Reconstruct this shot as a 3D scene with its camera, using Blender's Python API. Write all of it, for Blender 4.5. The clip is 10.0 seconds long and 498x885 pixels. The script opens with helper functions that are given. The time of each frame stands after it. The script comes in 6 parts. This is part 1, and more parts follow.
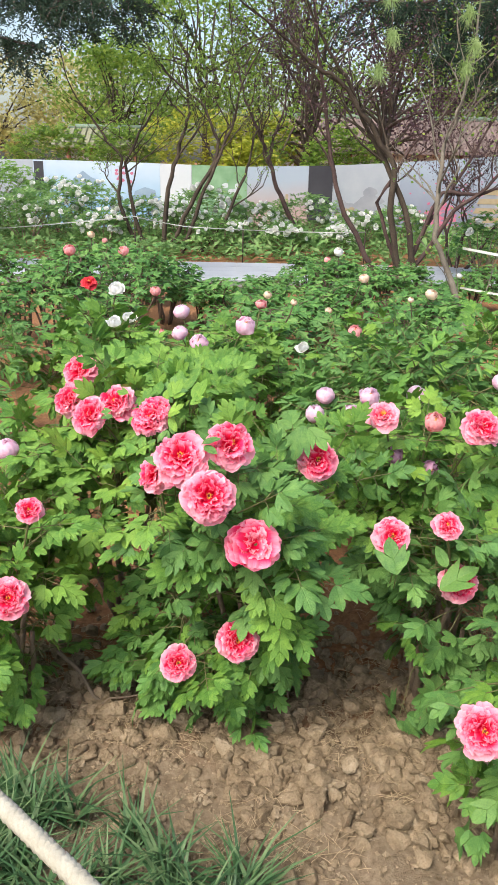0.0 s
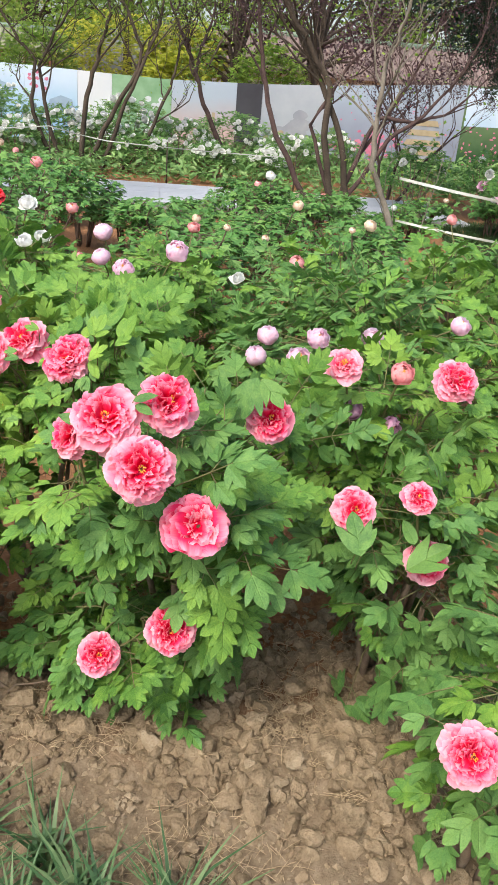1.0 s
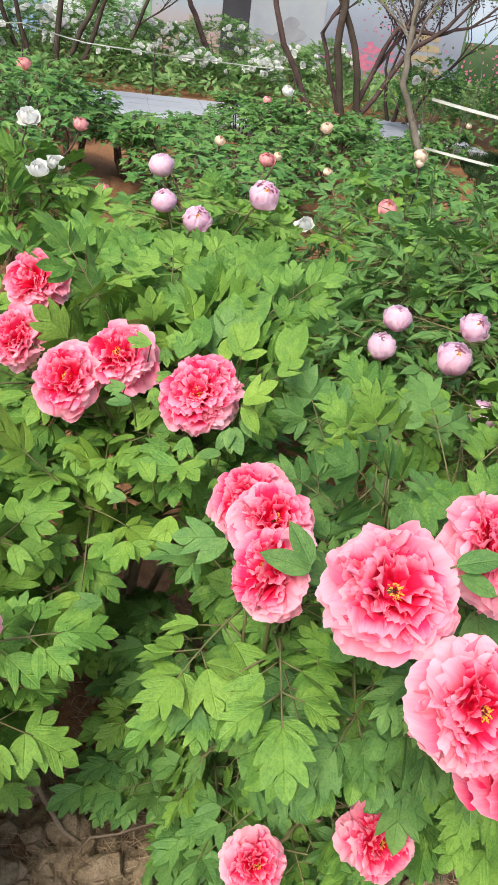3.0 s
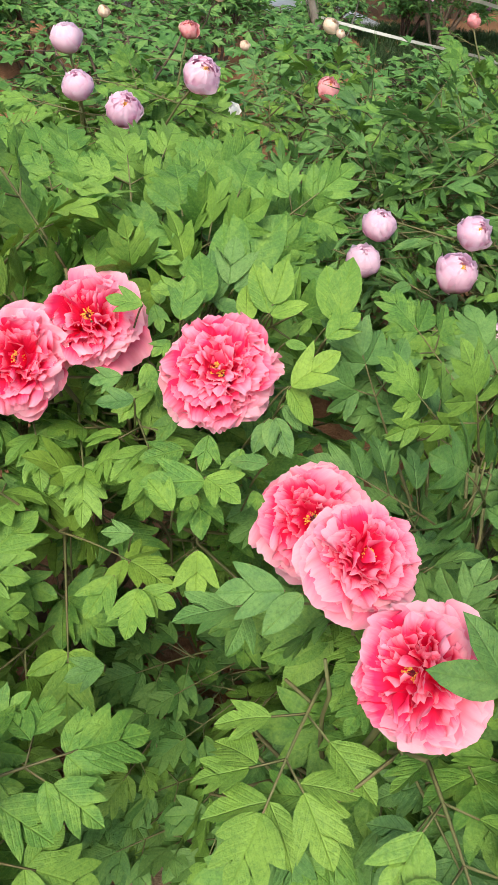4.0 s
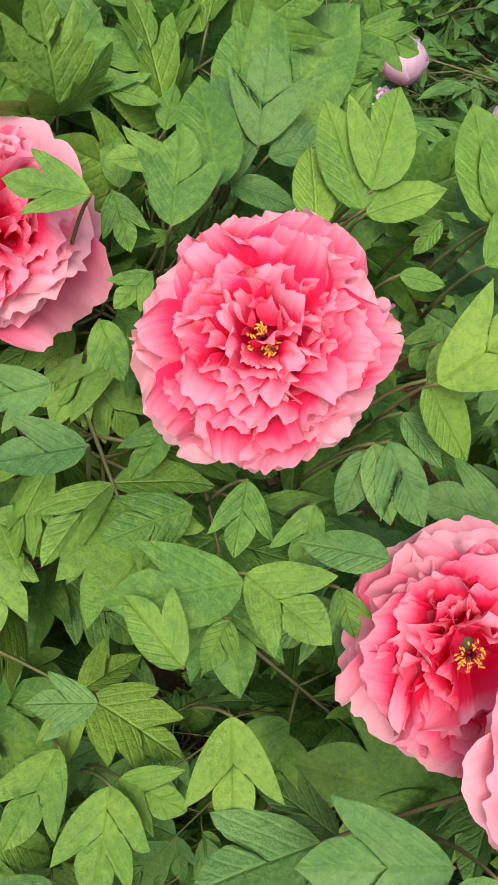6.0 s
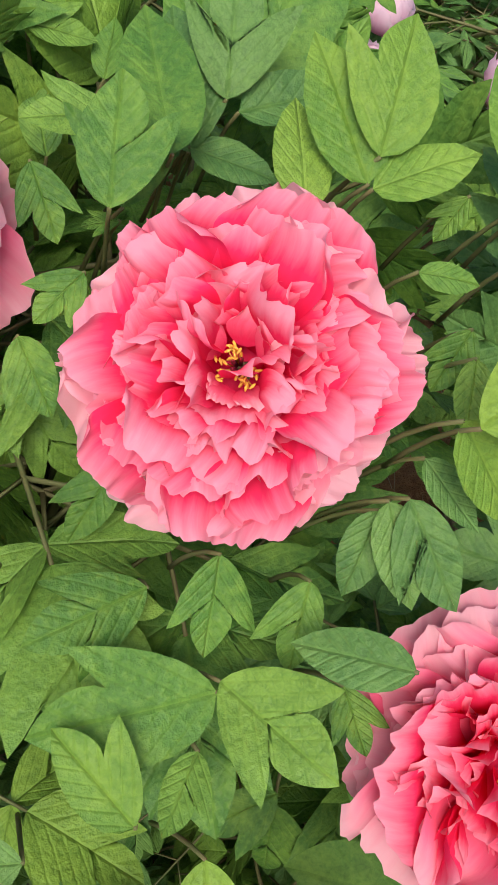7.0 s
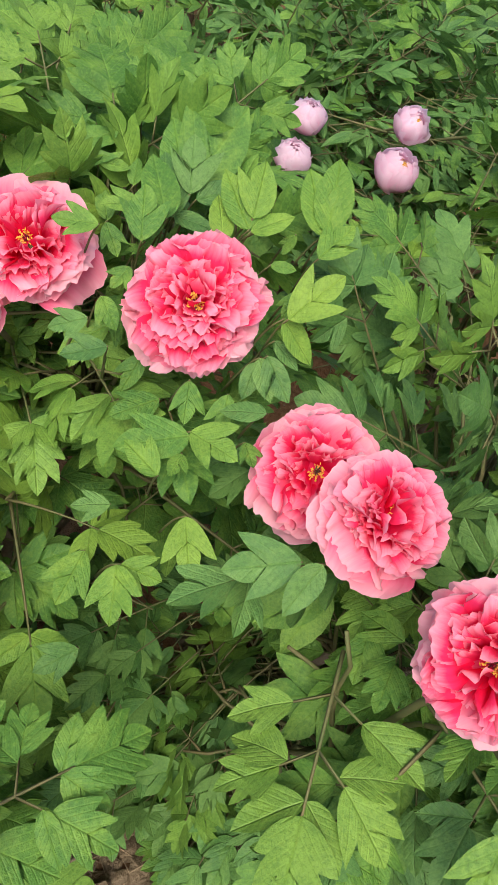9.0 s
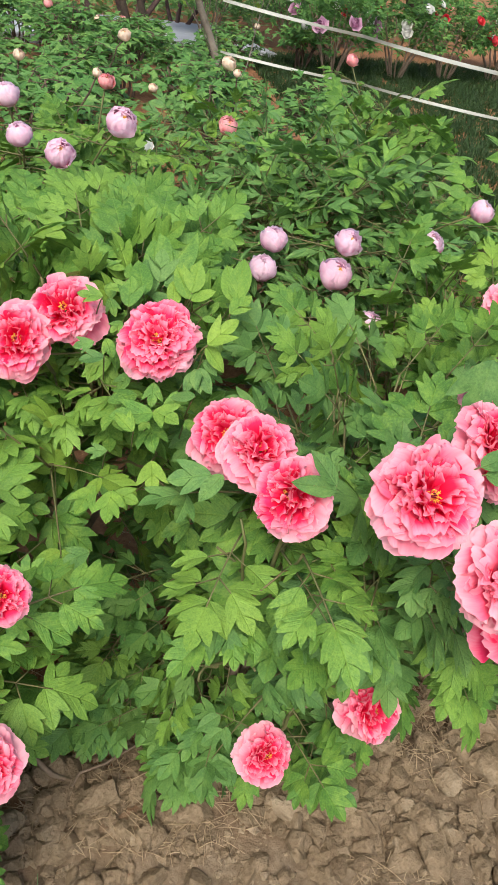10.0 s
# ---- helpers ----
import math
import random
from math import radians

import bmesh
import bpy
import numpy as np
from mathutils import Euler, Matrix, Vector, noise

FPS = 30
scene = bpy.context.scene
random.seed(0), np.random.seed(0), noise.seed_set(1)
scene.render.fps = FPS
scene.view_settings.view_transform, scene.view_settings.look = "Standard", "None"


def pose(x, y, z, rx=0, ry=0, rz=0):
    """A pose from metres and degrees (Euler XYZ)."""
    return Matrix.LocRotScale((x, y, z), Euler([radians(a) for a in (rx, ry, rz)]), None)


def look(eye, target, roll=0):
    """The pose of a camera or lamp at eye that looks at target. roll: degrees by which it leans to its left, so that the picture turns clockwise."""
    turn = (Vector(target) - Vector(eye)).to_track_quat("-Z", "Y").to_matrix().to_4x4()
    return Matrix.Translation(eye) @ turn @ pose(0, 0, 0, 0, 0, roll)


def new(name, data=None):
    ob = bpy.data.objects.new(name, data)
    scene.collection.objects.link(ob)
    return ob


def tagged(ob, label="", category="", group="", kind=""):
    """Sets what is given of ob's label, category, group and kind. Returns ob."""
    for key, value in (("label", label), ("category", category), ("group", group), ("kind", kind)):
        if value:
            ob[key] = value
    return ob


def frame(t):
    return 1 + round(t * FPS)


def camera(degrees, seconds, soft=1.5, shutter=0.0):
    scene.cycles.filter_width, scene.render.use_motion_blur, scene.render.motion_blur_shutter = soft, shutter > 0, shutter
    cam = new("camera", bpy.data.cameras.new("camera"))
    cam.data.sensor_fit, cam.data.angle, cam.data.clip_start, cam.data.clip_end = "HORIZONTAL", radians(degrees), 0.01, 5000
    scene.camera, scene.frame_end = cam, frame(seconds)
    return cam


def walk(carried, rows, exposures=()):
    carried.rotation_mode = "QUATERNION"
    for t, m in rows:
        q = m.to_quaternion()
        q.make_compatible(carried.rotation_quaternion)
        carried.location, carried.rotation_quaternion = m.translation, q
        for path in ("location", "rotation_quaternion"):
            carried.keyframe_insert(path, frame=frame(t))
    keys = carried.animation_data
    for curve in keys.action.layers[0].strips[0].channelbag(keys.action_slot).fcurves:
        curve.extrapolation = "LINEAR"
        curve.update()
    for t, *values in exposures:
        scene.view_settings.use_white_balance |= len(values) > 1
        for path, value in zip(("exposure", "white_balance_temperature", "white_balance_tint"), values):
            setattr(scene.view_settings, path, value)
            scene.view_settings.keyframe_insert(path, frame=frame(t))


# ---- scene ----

# ------------------------------------------------------------------ camera
cam = camera(35.8, 10.0)
LEVEL = pose(0, 0, 0, 0, 2.5, 0)
PATH = [
    (0, (-0.02, 0.095, 1.701), (0.041, 1.974, 1.017), 3.9),
    (0.5, (-0.008, 0.232, 1.646), (0.18, 2.068, 0.875), 6.0),
    (1, (-0.058, 0.449, 1.623), (0.225, 2.247, 0.793), 7.7),
    (1.5, (-0.096, 0.633, 1.591), (0.219, 2.404, 0.717), 9.2),
    (2, (-0.151, 0.868, 1.564), (0.157, 2.618, 0.647), 10.2),
    (2.5, (-0.289, 1.059, 1.53), (0.049, 2.786, 0.581), 10.7),
    (3, (-0.392, 1.229, 1.5), (0.0, 2.924, 0.513), 10.5),
    (3.2, (-0.412, 1.321, 1.47), (0.008, 2.991, 0.453), 10.4),
    (4.3, (-0.506, 1.673, 1.378), (0.234, 3.083, 0.167), 12.7),
    (4.5, (-0.514, 1.722, 1.359), (0.263, 3.088, 0.122), 13.3),
    (5, (-0.473, 1.868, 1.287), (0.341, 3.161, -0.004), 14.8),
    (5.5, (-0.431, 1.945, 1.242), (0.36, 3.208, -0.092), 15.4),
    (5.7, (-0.42, 1.966, 1.226), (0.359, 3.215, -0.128), 15.4),
    (7, (-0.358, 2.078, 1.16), (0.465, 3.221, -0.26), 17.0),
    (7.5, (-0.351, 2.112, 1.153), (0.507, 3.22, -0.273), 17.9),
    (8, (-0.347, 2.116, 1.162), (0.558, 3.182, -0.268), 19.6),
    (8.5, (-0.392, 1.994, 1.229), (0.483, 3.147, -0.151), 17.3),
    (9, (-0.524, 1.74, 1.343), (0.372, 2.964, 0.041), 16.1),
    (9.5, (-0.62, 1.486, 1.449), (0.272, 2.801, 0.234), 14.1),
    (10, (-0.627, 1.247, 1.523), (0.206, 2.701, 0.431), 11.4),
]
walk(cam, [(t, LEVEL @ look(eye, aim, roll)) for t, eye, aim, roll in PATH],
     exposures=[(0.0, 1.06), (3.0, 0.85), (5.0, 0.61), (7.5, 0.33), (8.5, 0.40), (10.0, 0.70)])

# ------------------------------------------------------------------ light
SUN_ELEVATION, SUN_AZIMUTH = 52.0, 215.0      # degrees; azimuth clockwise from +y
world = bpy.data.worlds.new("sky")
scene.world = world
world.use_nodes = True
wn = world.node_tree.nodes
sky = wn.new("ShaderNodeTexSky")
sky.sky_type = "NISHITA"
sky.sun_disc = False
sky.sun_elevation = radians(SUN_ELEVATION)
sky.sun_rotation = radians(SUN_AZIMUTH)
sky.air_density, sky.dust_density, sky.ozone_density = 1.0, 4.0, 0.6
world.node_tree.links.new(sky.outputs[0], wn["Background"].inputs[0])
wn["Background"].inputs[1].default_value = 0.15
sun_data = bpy.data.lights.new("sun", "SUN")
sun_data.energy, sun_data.angle, sun_data.color = 1.8, radians(24), (1.0, 0.95, 0.88)
sun = new("sun", sun_data)
az, el = radians(SUN_AZIMUTH), radians(SUN_ELEVATION)
sun.matrix_basis = look((20 * math.sin(az) * math.cos(el), 20 * math.cos(az) * math.cos(el), 20 * math.sin(el)), (0, 0, 0))


# ------------------------------------------------------------------ node helpers
def material(name, roughness=0.6, specular=0.3):
    mat = bpy.data.materials.new(name)
    mat.use_nodes = True
    nt = mat.node_tree
    bsdf = nt.nodes["Principled BSDF"]
    bsdf.inputs["Roughness"].default_value = roughness
    bsdf.inputs["Specular IOR Level"].default_value = specular
    return mat, nt, bsdf


def node(nt, kind, **sockets):
    n = nt.nodes.new(kind)
    for key, value in sockets.items():
        sock = n.inputs[key.replace("_", " ")]
        if isinstance(value, bpy.types.NodeSocket):
            nt.links.new(value, sock)
        else:
            sock.default_value = value
    return n


def calc(nt, op, a, b=0.0, c=0.0):
    n = nt.nodes.new("ShaderNodeMath")
    n.operation = op
    for sock, value in zip(n.inputs, (a, b, c)):
        if isinstance(value, bpy.types.NodeSocket):
            nt.links.new(value, sock)
        else:
            sock.default_value = value
    return n.outputs[0]


def ramp(nt, fac, stops):
    n = nt.nodes.new("ShaderNodeValToRGB")
    els = n.color_ramp.elements
    while len(els) < len(stops):
        els.new(0.5)
    for e, (p, c) in zip(els, stops):
        e.position = p
        e.color = (*c, 1) if len(c) == 3 else c
    nt.links.new(fac, n.inputs[0])
    return n.outputs[0]


def blend(nt, fac, a, b, mode="MIX"):
    n = nt.nodes.new("ShaderNodeMix")
    n.data_type, n.blend_type = "RGBA", mode
    for sock, value in ((n.inputs[0], fac), (n.inputs[6], a), (n.inputs[7], b)):
        if isinstance(value, bpy.types.NodeSocket):
            nt.links.new(value, sock)
        elif isinstance(value, tuple):
            sock.default_value = (*value, 1)
        else:
            sock.default_value = value
    return n.outputs[2]


def noise_of(nt, scale, detail=4.0, rough=0.55, vector=None):
    n = nt.nodes.new("ShaderNodeTexNoise")
    n.inputs["Scale"].default_value = scale
    n.inputs["Detail"].default_value = detail
    n.inputs["Roughness"].default_value = rough
    if vector is not None:
        nt.links.new(vector, n.inputs["Vector"])
    return n.outputs[0]


def bump(nt, bsdf, height, strength, distance):
    n = nt.nodes.new("ShaderNodeBump")
    n.inputs["Strength"].default_value = strength
    n.inputs["Distance"].default_value = distance
    nt.links.new(height, n.inputs["Height"])
    nt.links.new(n.outputs[0], bsdf.inputs["Normal"])


def see_through(nt, bsdf, colour, share):
    """Thin tissue: a share of the light passes through."""
    tr = nt.nodes.new("ShaderNodeBsdfTranslucent")
    nt.links.new(colour, tr.inputs[0])
    mix = nt.nodes.new("ShaderNodeMixShader")
    mix.inputs[0].default_value = share
    nt.links.new(bsdf.outputs[0], mix.inputs[1])
    nt.links.new(tr.outputs[0], mix.inputs[2])
    nt.links.new(mix.outputs[0], nt.nodes["Material Output"].inputs[0])


def leaf_material(name, dark, light, fresh, veins=True, share=0.2, island=False, rough=0.5, vein_scale=7.0):
    """Leaf tissue. uv: across from the nearest midrib, along the blade."""
    mat, nt, bsdf = material(name, rough, 0.27)
    if island:
        rand = nt.nodes.new("ShaderNodeNewGeometry").outputs["Random Per Island"]
    else:
        rand = nt.nodes.new("ShaderNodeObjectInfo").outputs["Random"]
    pos = nt.nodes.new("ShaderNodeNewGeometry").outputs["Position"]
    broad = noise_of(nt, 9.0, 2.0, vector=pos)
    t = calc(nt, "ADD", calc(nt, "MULTIPLY", rand, 0.65), calc(nt, "MULTIPLY", broad, 0.45))
    colour = ramp(nt, t, [(0.12, dark), (0.55, light), (0.98, fresh)])
    mott = noise_of(nt, 130.0, 3.0, vector=pos)
    colour = blend(nt, calc(nt, "MULTIPLY", mott, 0.42), colour, tuple(0.62 * c for c in dark))
    if veins:
        uv = nt.nodes.new("ShaderNodeUVMap").outputs[0]
        sep = nt.nodes.new("ShaderNodeSeparateXYZ")
        nt.links.new(uv, sep.inputs[0])
        u, v = sep.outputs[0], sep.outputs[1]
        wob = calc(nt, "MULTIPLY", noise_of(nt, 40.0, 1.0, vector=pos), 0.05)
        rib = calc(nt, "SUBTRACT", 1.0, calc(nt, "SMOOTH_MIN", calc(nt, "MULTIPLY", u, 45.0), 1.0, 0.1))
        rib = calc(nt, "MAXIMUM", rib, 0.0)
        ph = calc(nt, "MULTIPLY", calc(nt, "ADD", calc(nt, "SUBTRACT", v, calc(nt, "MULTIPLY", u, 1.25)), wob), vein_scale * 6.283)
        side = calc(nt, "POWER", calc(nt, "ADD", calc(nt, "MULTIPLY", calc(nt, "SINE", ph), 0.5), 0.5), 7.0)
        net = node(nt, "ShaderNodeTexVoronoi", Scale=230.0, Vector=pos)
        net.feature = "DISTANCE_TO_EDGE"
        cell = calc(nt, "MINIMUM", calc(nt, "MULTIPLY", net.outputs["Distance"], 3.2), 1.0)
        vein = calc(nt, "MAXIMUM", calc(nt, "MULTIPLY", side, 0.4), rib)
        patch = noise_of(nt, 55.0, 3.0, 0.6, vector=pos)
        deep = calc(nt, "MULTIPLY", calc(nt, "MULTIPLY", cell, calc(nt, "SUBTRACT", 1.0, vein)), patch)
        colour = blend(nt, calc(nt, "MULTIPLY", deep, 0.42), colour, tuple(0.72 * c for c in dark))
        line = calc(nt, "SUBTRACT", 1.0, calc(nt, "MINIMUM", calc(nt, "MULTIPLY", net.outputs["Distance"], 9.0), 1.0))
        colour = blend(nt, calc(nt, "MULTIPLY", line, 0.34), colour, tuple(0.75 * c for c in dark))
        sick = calc(nt, "MAXIMUM", calc(nt, "MULTIPLY", calc(nt, "SUBTRACT", noise_of(nt, 34.0, 4.0, 0.65, vector=pos), 0.46), 2.4), 0.0)
        colour = blend(nt, calc(nt, "MINIMUM", sick, 0.5), colour, fresh)
        speck = noise_of(nt, 280.0, 3.0, 0.6, vector=pos)
        high = calc(nt, "MAXIMUM", calc(nt, "MINIMUM", calc(nt, "MULTIPLY", calc(nt, "SUBTRACT", speck, 0.50), 5.0), 1.0), 0.0)
        low = calc(nt, "MAXIMUM", calc(nt, "MINIMUM", calc(nt, "MULTIPLY", calc(nt, "SUBTRACT", 0.48, speck), 5.0), 1.0), 0.0)
        colour = blend(nt, calc(nt, "MULTIPLY", high, 0.30), colour, fresh)
        colour = blend(nt, calc(nt, "MULTIPLY", low, 0.42), colour, tuple(0.7 * c for c in dark))
        colour = blend(nt, calc(nt, "MULTIPLY", vein, 0.22), colour, fresh)
        h = calc(nt, "SUBTRACT", calc(nt, "MULTIPLY", speck, 1.5), calc(nt, "MULTIPLY", vein, 0.8))
        bump(nt, bsdf, h, 0.6, 0.0017)
        nt.links.new(calc(nt, "ADD", calc(nt, "MULTIPLY", patch, 0.3), rough - 0.13), bsdf.inputs["Roughness"])
    nt.links.new(colour, bsdf.inputs["Base Color"])
    if share:
        see_through(nt, bsdf, colour, share)
    return mat


def petal_material(name, deep, mid, pale, share=0.35, start=0.15, end=1.0):
    """Petal pigment: deep at the claw, pale at the rim. uv: across, along."""
    mat, nt, bsdf = material(name, 0.75, 0.06)
    rand = nt.nodes.new("ShaderNodeObjectInfo").outputs["Random"]
    uv = nt.nodes.new("ShaderNodeUVMap").outputs[0]
    sep = nt.nodes.new("ShaderNodeSeparateXYZ")
    nt.links.new(uv, sep.inputs[0])
    stretch = node(nt, "ShaderNodeMapping", Vector=uv, Scale=(14.0, 1.6, 1.0))
    streak = noise_of(nt, 1.6, 3.0, vector=stretch.outputs[0])
    v = calc(nt, "ADD", sep.outputs[1], calc(nt, "MULTIPLY", calc(nt, "SUBTRACT", streak, 0.5), 0.22))
    v = calc(nt, "ADD", v, calc(nt, "MULTIPLY", calc(nt, "SUBTRACT", rand, 0.5), 0.22))
    colour = ramp(nt, v, [(start, deep), (start + (end - start) * 0.55, mid), (end, pale)])
    nt.links.new(colour, bsdf.inputs["Base Color"])
    fibre = noise_of(nt, 2.4, 4.0, 0.65, node(nt, "ShaderNodeMapping", Vector=uv, Scale=(34.0, 3.0, 1.0)).outputs[0])
    bump(nt, bsdf, calc(nt, "ADD", streak, calc(nt, "MULTIPLY", fibre, 0.8)), 0.22, 0.0009)
    see_through(nt, bsdf, colour, share)
    return mat


def mottled(name, stops, scale=6.0, fine=60.0, rough=0.85, relief=0.5, depth=0.01, rand_mix=0.0, spec=0.2):
    mat, nt, bsdf = material(name, rough, spec)
    pos = nt.nodes.new("ShaderNodeNewGeometry").outputs["Position"]
    a, b = noise_of(nt, scale, 5.0, 0.6, pos), noise_of(nt, fine, 5.0, 0.65, pos)
    t = calc(nt, "ADD", calc(nt, "MULTIPLY", a, 0.62), calc(nt, "MULTIPLY", b, 0.38))
    if rand_mix:
        rnd = nt.nodes.new("ShaderNodeObjectInfo").outputs["Random"]
        t = calc(nt, "ADD", t, calc(nt, "MULTIPLY", calc(nt, "SUBTRACT", rnd, 0.5), rand_mix))
    nt.links.new(ramp(nt, t, stops), bsdf.inputs["Base Color"])
    bump(nt, bsdf, b, relief, depth)
    return mat


def flat_paint(name, a, b, scale=3.0, rough=0.5, vertical=None):
    """Printed or painted sheet; vertical=(z0, z1) fades from a up to b."""
    mat, nt, bsdf = material(name, rough, 0.25)
    pos = nt.nodes.new("ShaderNodeNewGeometry").outputs["Position"]
    n = noise_of(nt, scale, 4.0, 0.6, pos)
    if vertical:
        sep = nt.nodes.new("ShaderNodeSeparateXYZ")
        nt.links.new(pos, sep.inputs[0])
        mr = node(nt, "ShaderNodeMapRange", Value=sep.outputs[2], From_Min=vertical[0], From_Max=vertical[1])
        n = calc(nt, "ADD", mr.outputs[0], calc(nt, "MULTIPLY", calc(nt, "SUBTRACT", n, 0.5), 0.5))
    nt.links.new(ramp(nt, n, [(0.2, a), (0.8, b)]), bsdf.inputs["Base Color"])
    return mat


# ------------------------------------------------------------------ materials
LEAF = leaf_material("peony_leaf", (0.060, 0.165, 0.028), (0.117, 0.272, 0.045), (0.245, 0.410, 0.064))
LEAF_BLUE = leaf_material("peony_leaf_bluish", (0.060, 0.154, 0.040), (0.108, 0.250, 0.060), (0.185, 0.335, 0.080))
LEAF_DEEP = leaf_material("peony_leaf_inner", (0.055, 0.155, 0.036), (0.102, 0.250, 0.055), (0.190, 0.350, 0.072), island=True)
LEAF_FRESH = leaf_material("peony_leaf_fresh", (0.096, 0.224, 0.031), (0.162, 0.316, 0.044), (0.265, 0.415, 0.058))
FOLIAGE = leaf_material("far_foliage", (0.050, 0.142, 0.033), (0.101, 0.245, 0.056), (0.188, 0.335, 0.078), veins=False, island=True)
STALK = mottled("green_stalk", [(0.3, (0.10, 0.14, 0.045)), (0.7, (0.16, 0.12, 0.06))], 20, 150, 0.6, 0.2, 0.001)
STEM_DARK = mottled("peony_stem", [(0.3, (0.055, 0.038, 0.03)), (0.7, (0.16, 0.11, 0.08))], 15, 160, 0.85, 0.7, 0.003)
FOLIAGE_PALE = leaf_material("pale_foliage", (0.10, 0.22, 0.06), (0.20, 0.36, 0.11), (0.33, 0.47, 0.18), veins=False, island=True, share=0.4)
WOOD = mottled("peony_wood", [(0.3, (0.12, 0.085, 0.06)), (0.7, (0.27, 0.21, 0.15))], 15, 160, 0.85, 0.7, 0.003)
CORAL = petal_material("coral_petal", (0.88, 0.032, 0.13), (0.92, 0.165, 0.30), (0.94, 0.50, 0.58), share=0.41, start=0.09, end=1.0)
CORAL_DEEP = petal_material("coral_inner_petal", (0.87, 0.008, 0.075), (0.90, 0.046, 0.165), (0.94, 0.38, 0.50), share=0.42, start=0.24, end=1.06)
LILAC = petal_material("lilac_petal", (0.85, 0.36, 0.56), (0.91, 0.60, 0.74), (0.94, 0.78, 0.86), share=0.55, start=0.0)
SALMON = petal_material("salmon_petal", (0.76, 0.14, 0.18), (0.83, 0.29, 0.31), (0.87, 0.48, 0.48))
CREAM = petal_material("cream_petal", (0.75, 0.5, 0.35), (0.83, 0.62, 0.45), (0.87, 0.74, 0.6))
WHITE = petal_material("white_petal", (0.72, 0.74, 0.66), (0.82, 0.83, 0.78), (0.88, 0.88, 0.86))
RED = petal_material("red_petal", (0.55, 0.01, 0.03), (0.72, 0.03, 0.06), (0.80, 0.10, 0.12))
PURPLE = petal_material("purple_petal", (0.45, 0.12, 0.30), (0.58, 0.26, 0.44), (0.70, 0.44, 0.58))
STAMEN = mottled("stamen", [(0.3, (0.66, 0.33, 0.03)), (0.7, (0.84, 0.54, 0.12))], 90, 300, 0.7, 0.3, 0.001)
CARPEL = mottled("carpel", [(0.3, (0.16, 0.012, 0.03)), (0.7, (0.32, 0.03, 0.06))], 90, 300, 0.5, 0.3, 0.001)
SOIL = None


def soil_material():
    mat, nt, bsdf = material("garden_soil", 0.95, 0.12)
    pos = nt.nodes.new("ShaderNodeNewGeometry").outputs["Position"]
    sep = nt.nodes.new("ShaderNodeSeparateXYZ")
    nt.links.new(pos, sep.inputs[0])
    broad = noise_of(nt, 1.6, 5.0, 0.6, pos)
    fine = noise_of(nt, 48.0, 6.0, 0.7, pos)
    grain = noise_of(nt, 240.0, 3.0, 0.7, pos)
    tan = ramp(nt, fine, [(0.25, (0.112, 0.082, 0.050)), (0.5, (0.216, 0.166, 0.108)), (0.8, (0.330, 0.268, 0.188))])
    rust = ramp(nt, fine, [(0.25, (0.13, 0.06, 0.03)), (0.5, (0.29, 0.14, 0.065)), (0.8, (0.42, 0.24, 0.12))])
    dry = node(nt, "ShaderNodeMapRange", Value=calc(nt, "ADD", sep.outputs[1], calc(nt, "MULTIPLY", broad, 0.9)), From_Min=2.35, From_Max=2.75)
    colour = blend(nt, dry.outputs[0], tan, rust)
    colour = blend(nt, calc(nt, "MULTIPLY", grain, 0.35), colour, (0.12, 0.08, 0.05))
    nt.links.new(colour, bsdf.inputs["Base Color"])
    h = calc(nt, "ADD", calc(nt, "MULTIPLY", fine, 1.0), calc(nt, "MULTIPLY", grain, 0.35))
    bump(nt, bsdf, h, 0.9, 0.012)
    return mat


SOIL = soil_material()
CLOD = mottled("soil_clod", [(0.28, (0.115, 0.081, 0.048)), (0.52, (0.280, 0.214, 0.136)), (0.78, (0.395, 0.325, 0.228))], 16, 150, 0.95, 1.0, 0.009, 0.16, 0.1)
STRAW = mottled("dry_straw", [(0.3, (0.24, 0.17, 0.10)), (0.7, (0.48, 0.38, 0.24))], 20, 100, 0.9, 0.2, 0.001)
GRASS = leaf_material("border_grass", (0.036, 0.088, 0.036), (0.074, 0.158, 0.056), (0.19, 0.27, 0.12), veins=False, island=True)
# lawn greens kept very dark: the cedar's shade is put into the colour
LAWN = leaf_material("lawn", (0.022, 0.05, 0.015), (0.035, 0.08, 0.02), (0.06, 0.11, 0.03), veins=False, island=True)
ROPE = mottled("hemp_rope", [(0.3, (0.27, 0.25, 0.19)), (0.7, (0.42, 0.40, 0.33))], 30, 250, 0.9, 0.6, 0.002)
TAPE = flat_paint("barrier_tape", (0.32, 0.34, 0.29), (0.46, 0.47, 0.42), 8.0, 0.5)
PAVING = mottled("pale_paving", [(0.3, (0.30, 0.32, 0.34)), (0.7, (0.42, 0.44, 0.47))], 1.5, 40, 0.55, 0.2, 0.002)
KERB = mottled("kerb_stone", [(0.3, (0.14, 0.14, 0.14)), (0.7, (0.28, 0.28, 0.28))], 5, 60, 0.8, 0.4, 0.004)
BARK = mottled("bark", [(0.3, (0.030, 0.023, 0.018)), (0.55, (0.070, 0.054, 0.040)), (0.8, (0.145, 0.122, 0.096))], 5, 70, 0.9, 0.8, 0.01)
BARK_PALE = mottled("pale_bark", [(0.3, (0.10, 0.085, 0.065)), (0.7, (0.26, 0.235, 0.19))], 6, 70, 0.9, 0.8, 0.008)
BARK_DARK = mottled("dark_bark", [(0.3, (0.035, 0.022, 0.022)), (0.7, (0.12, 0.08, 0.07))], 6, 70, 0.9, 0.8, 0.01)
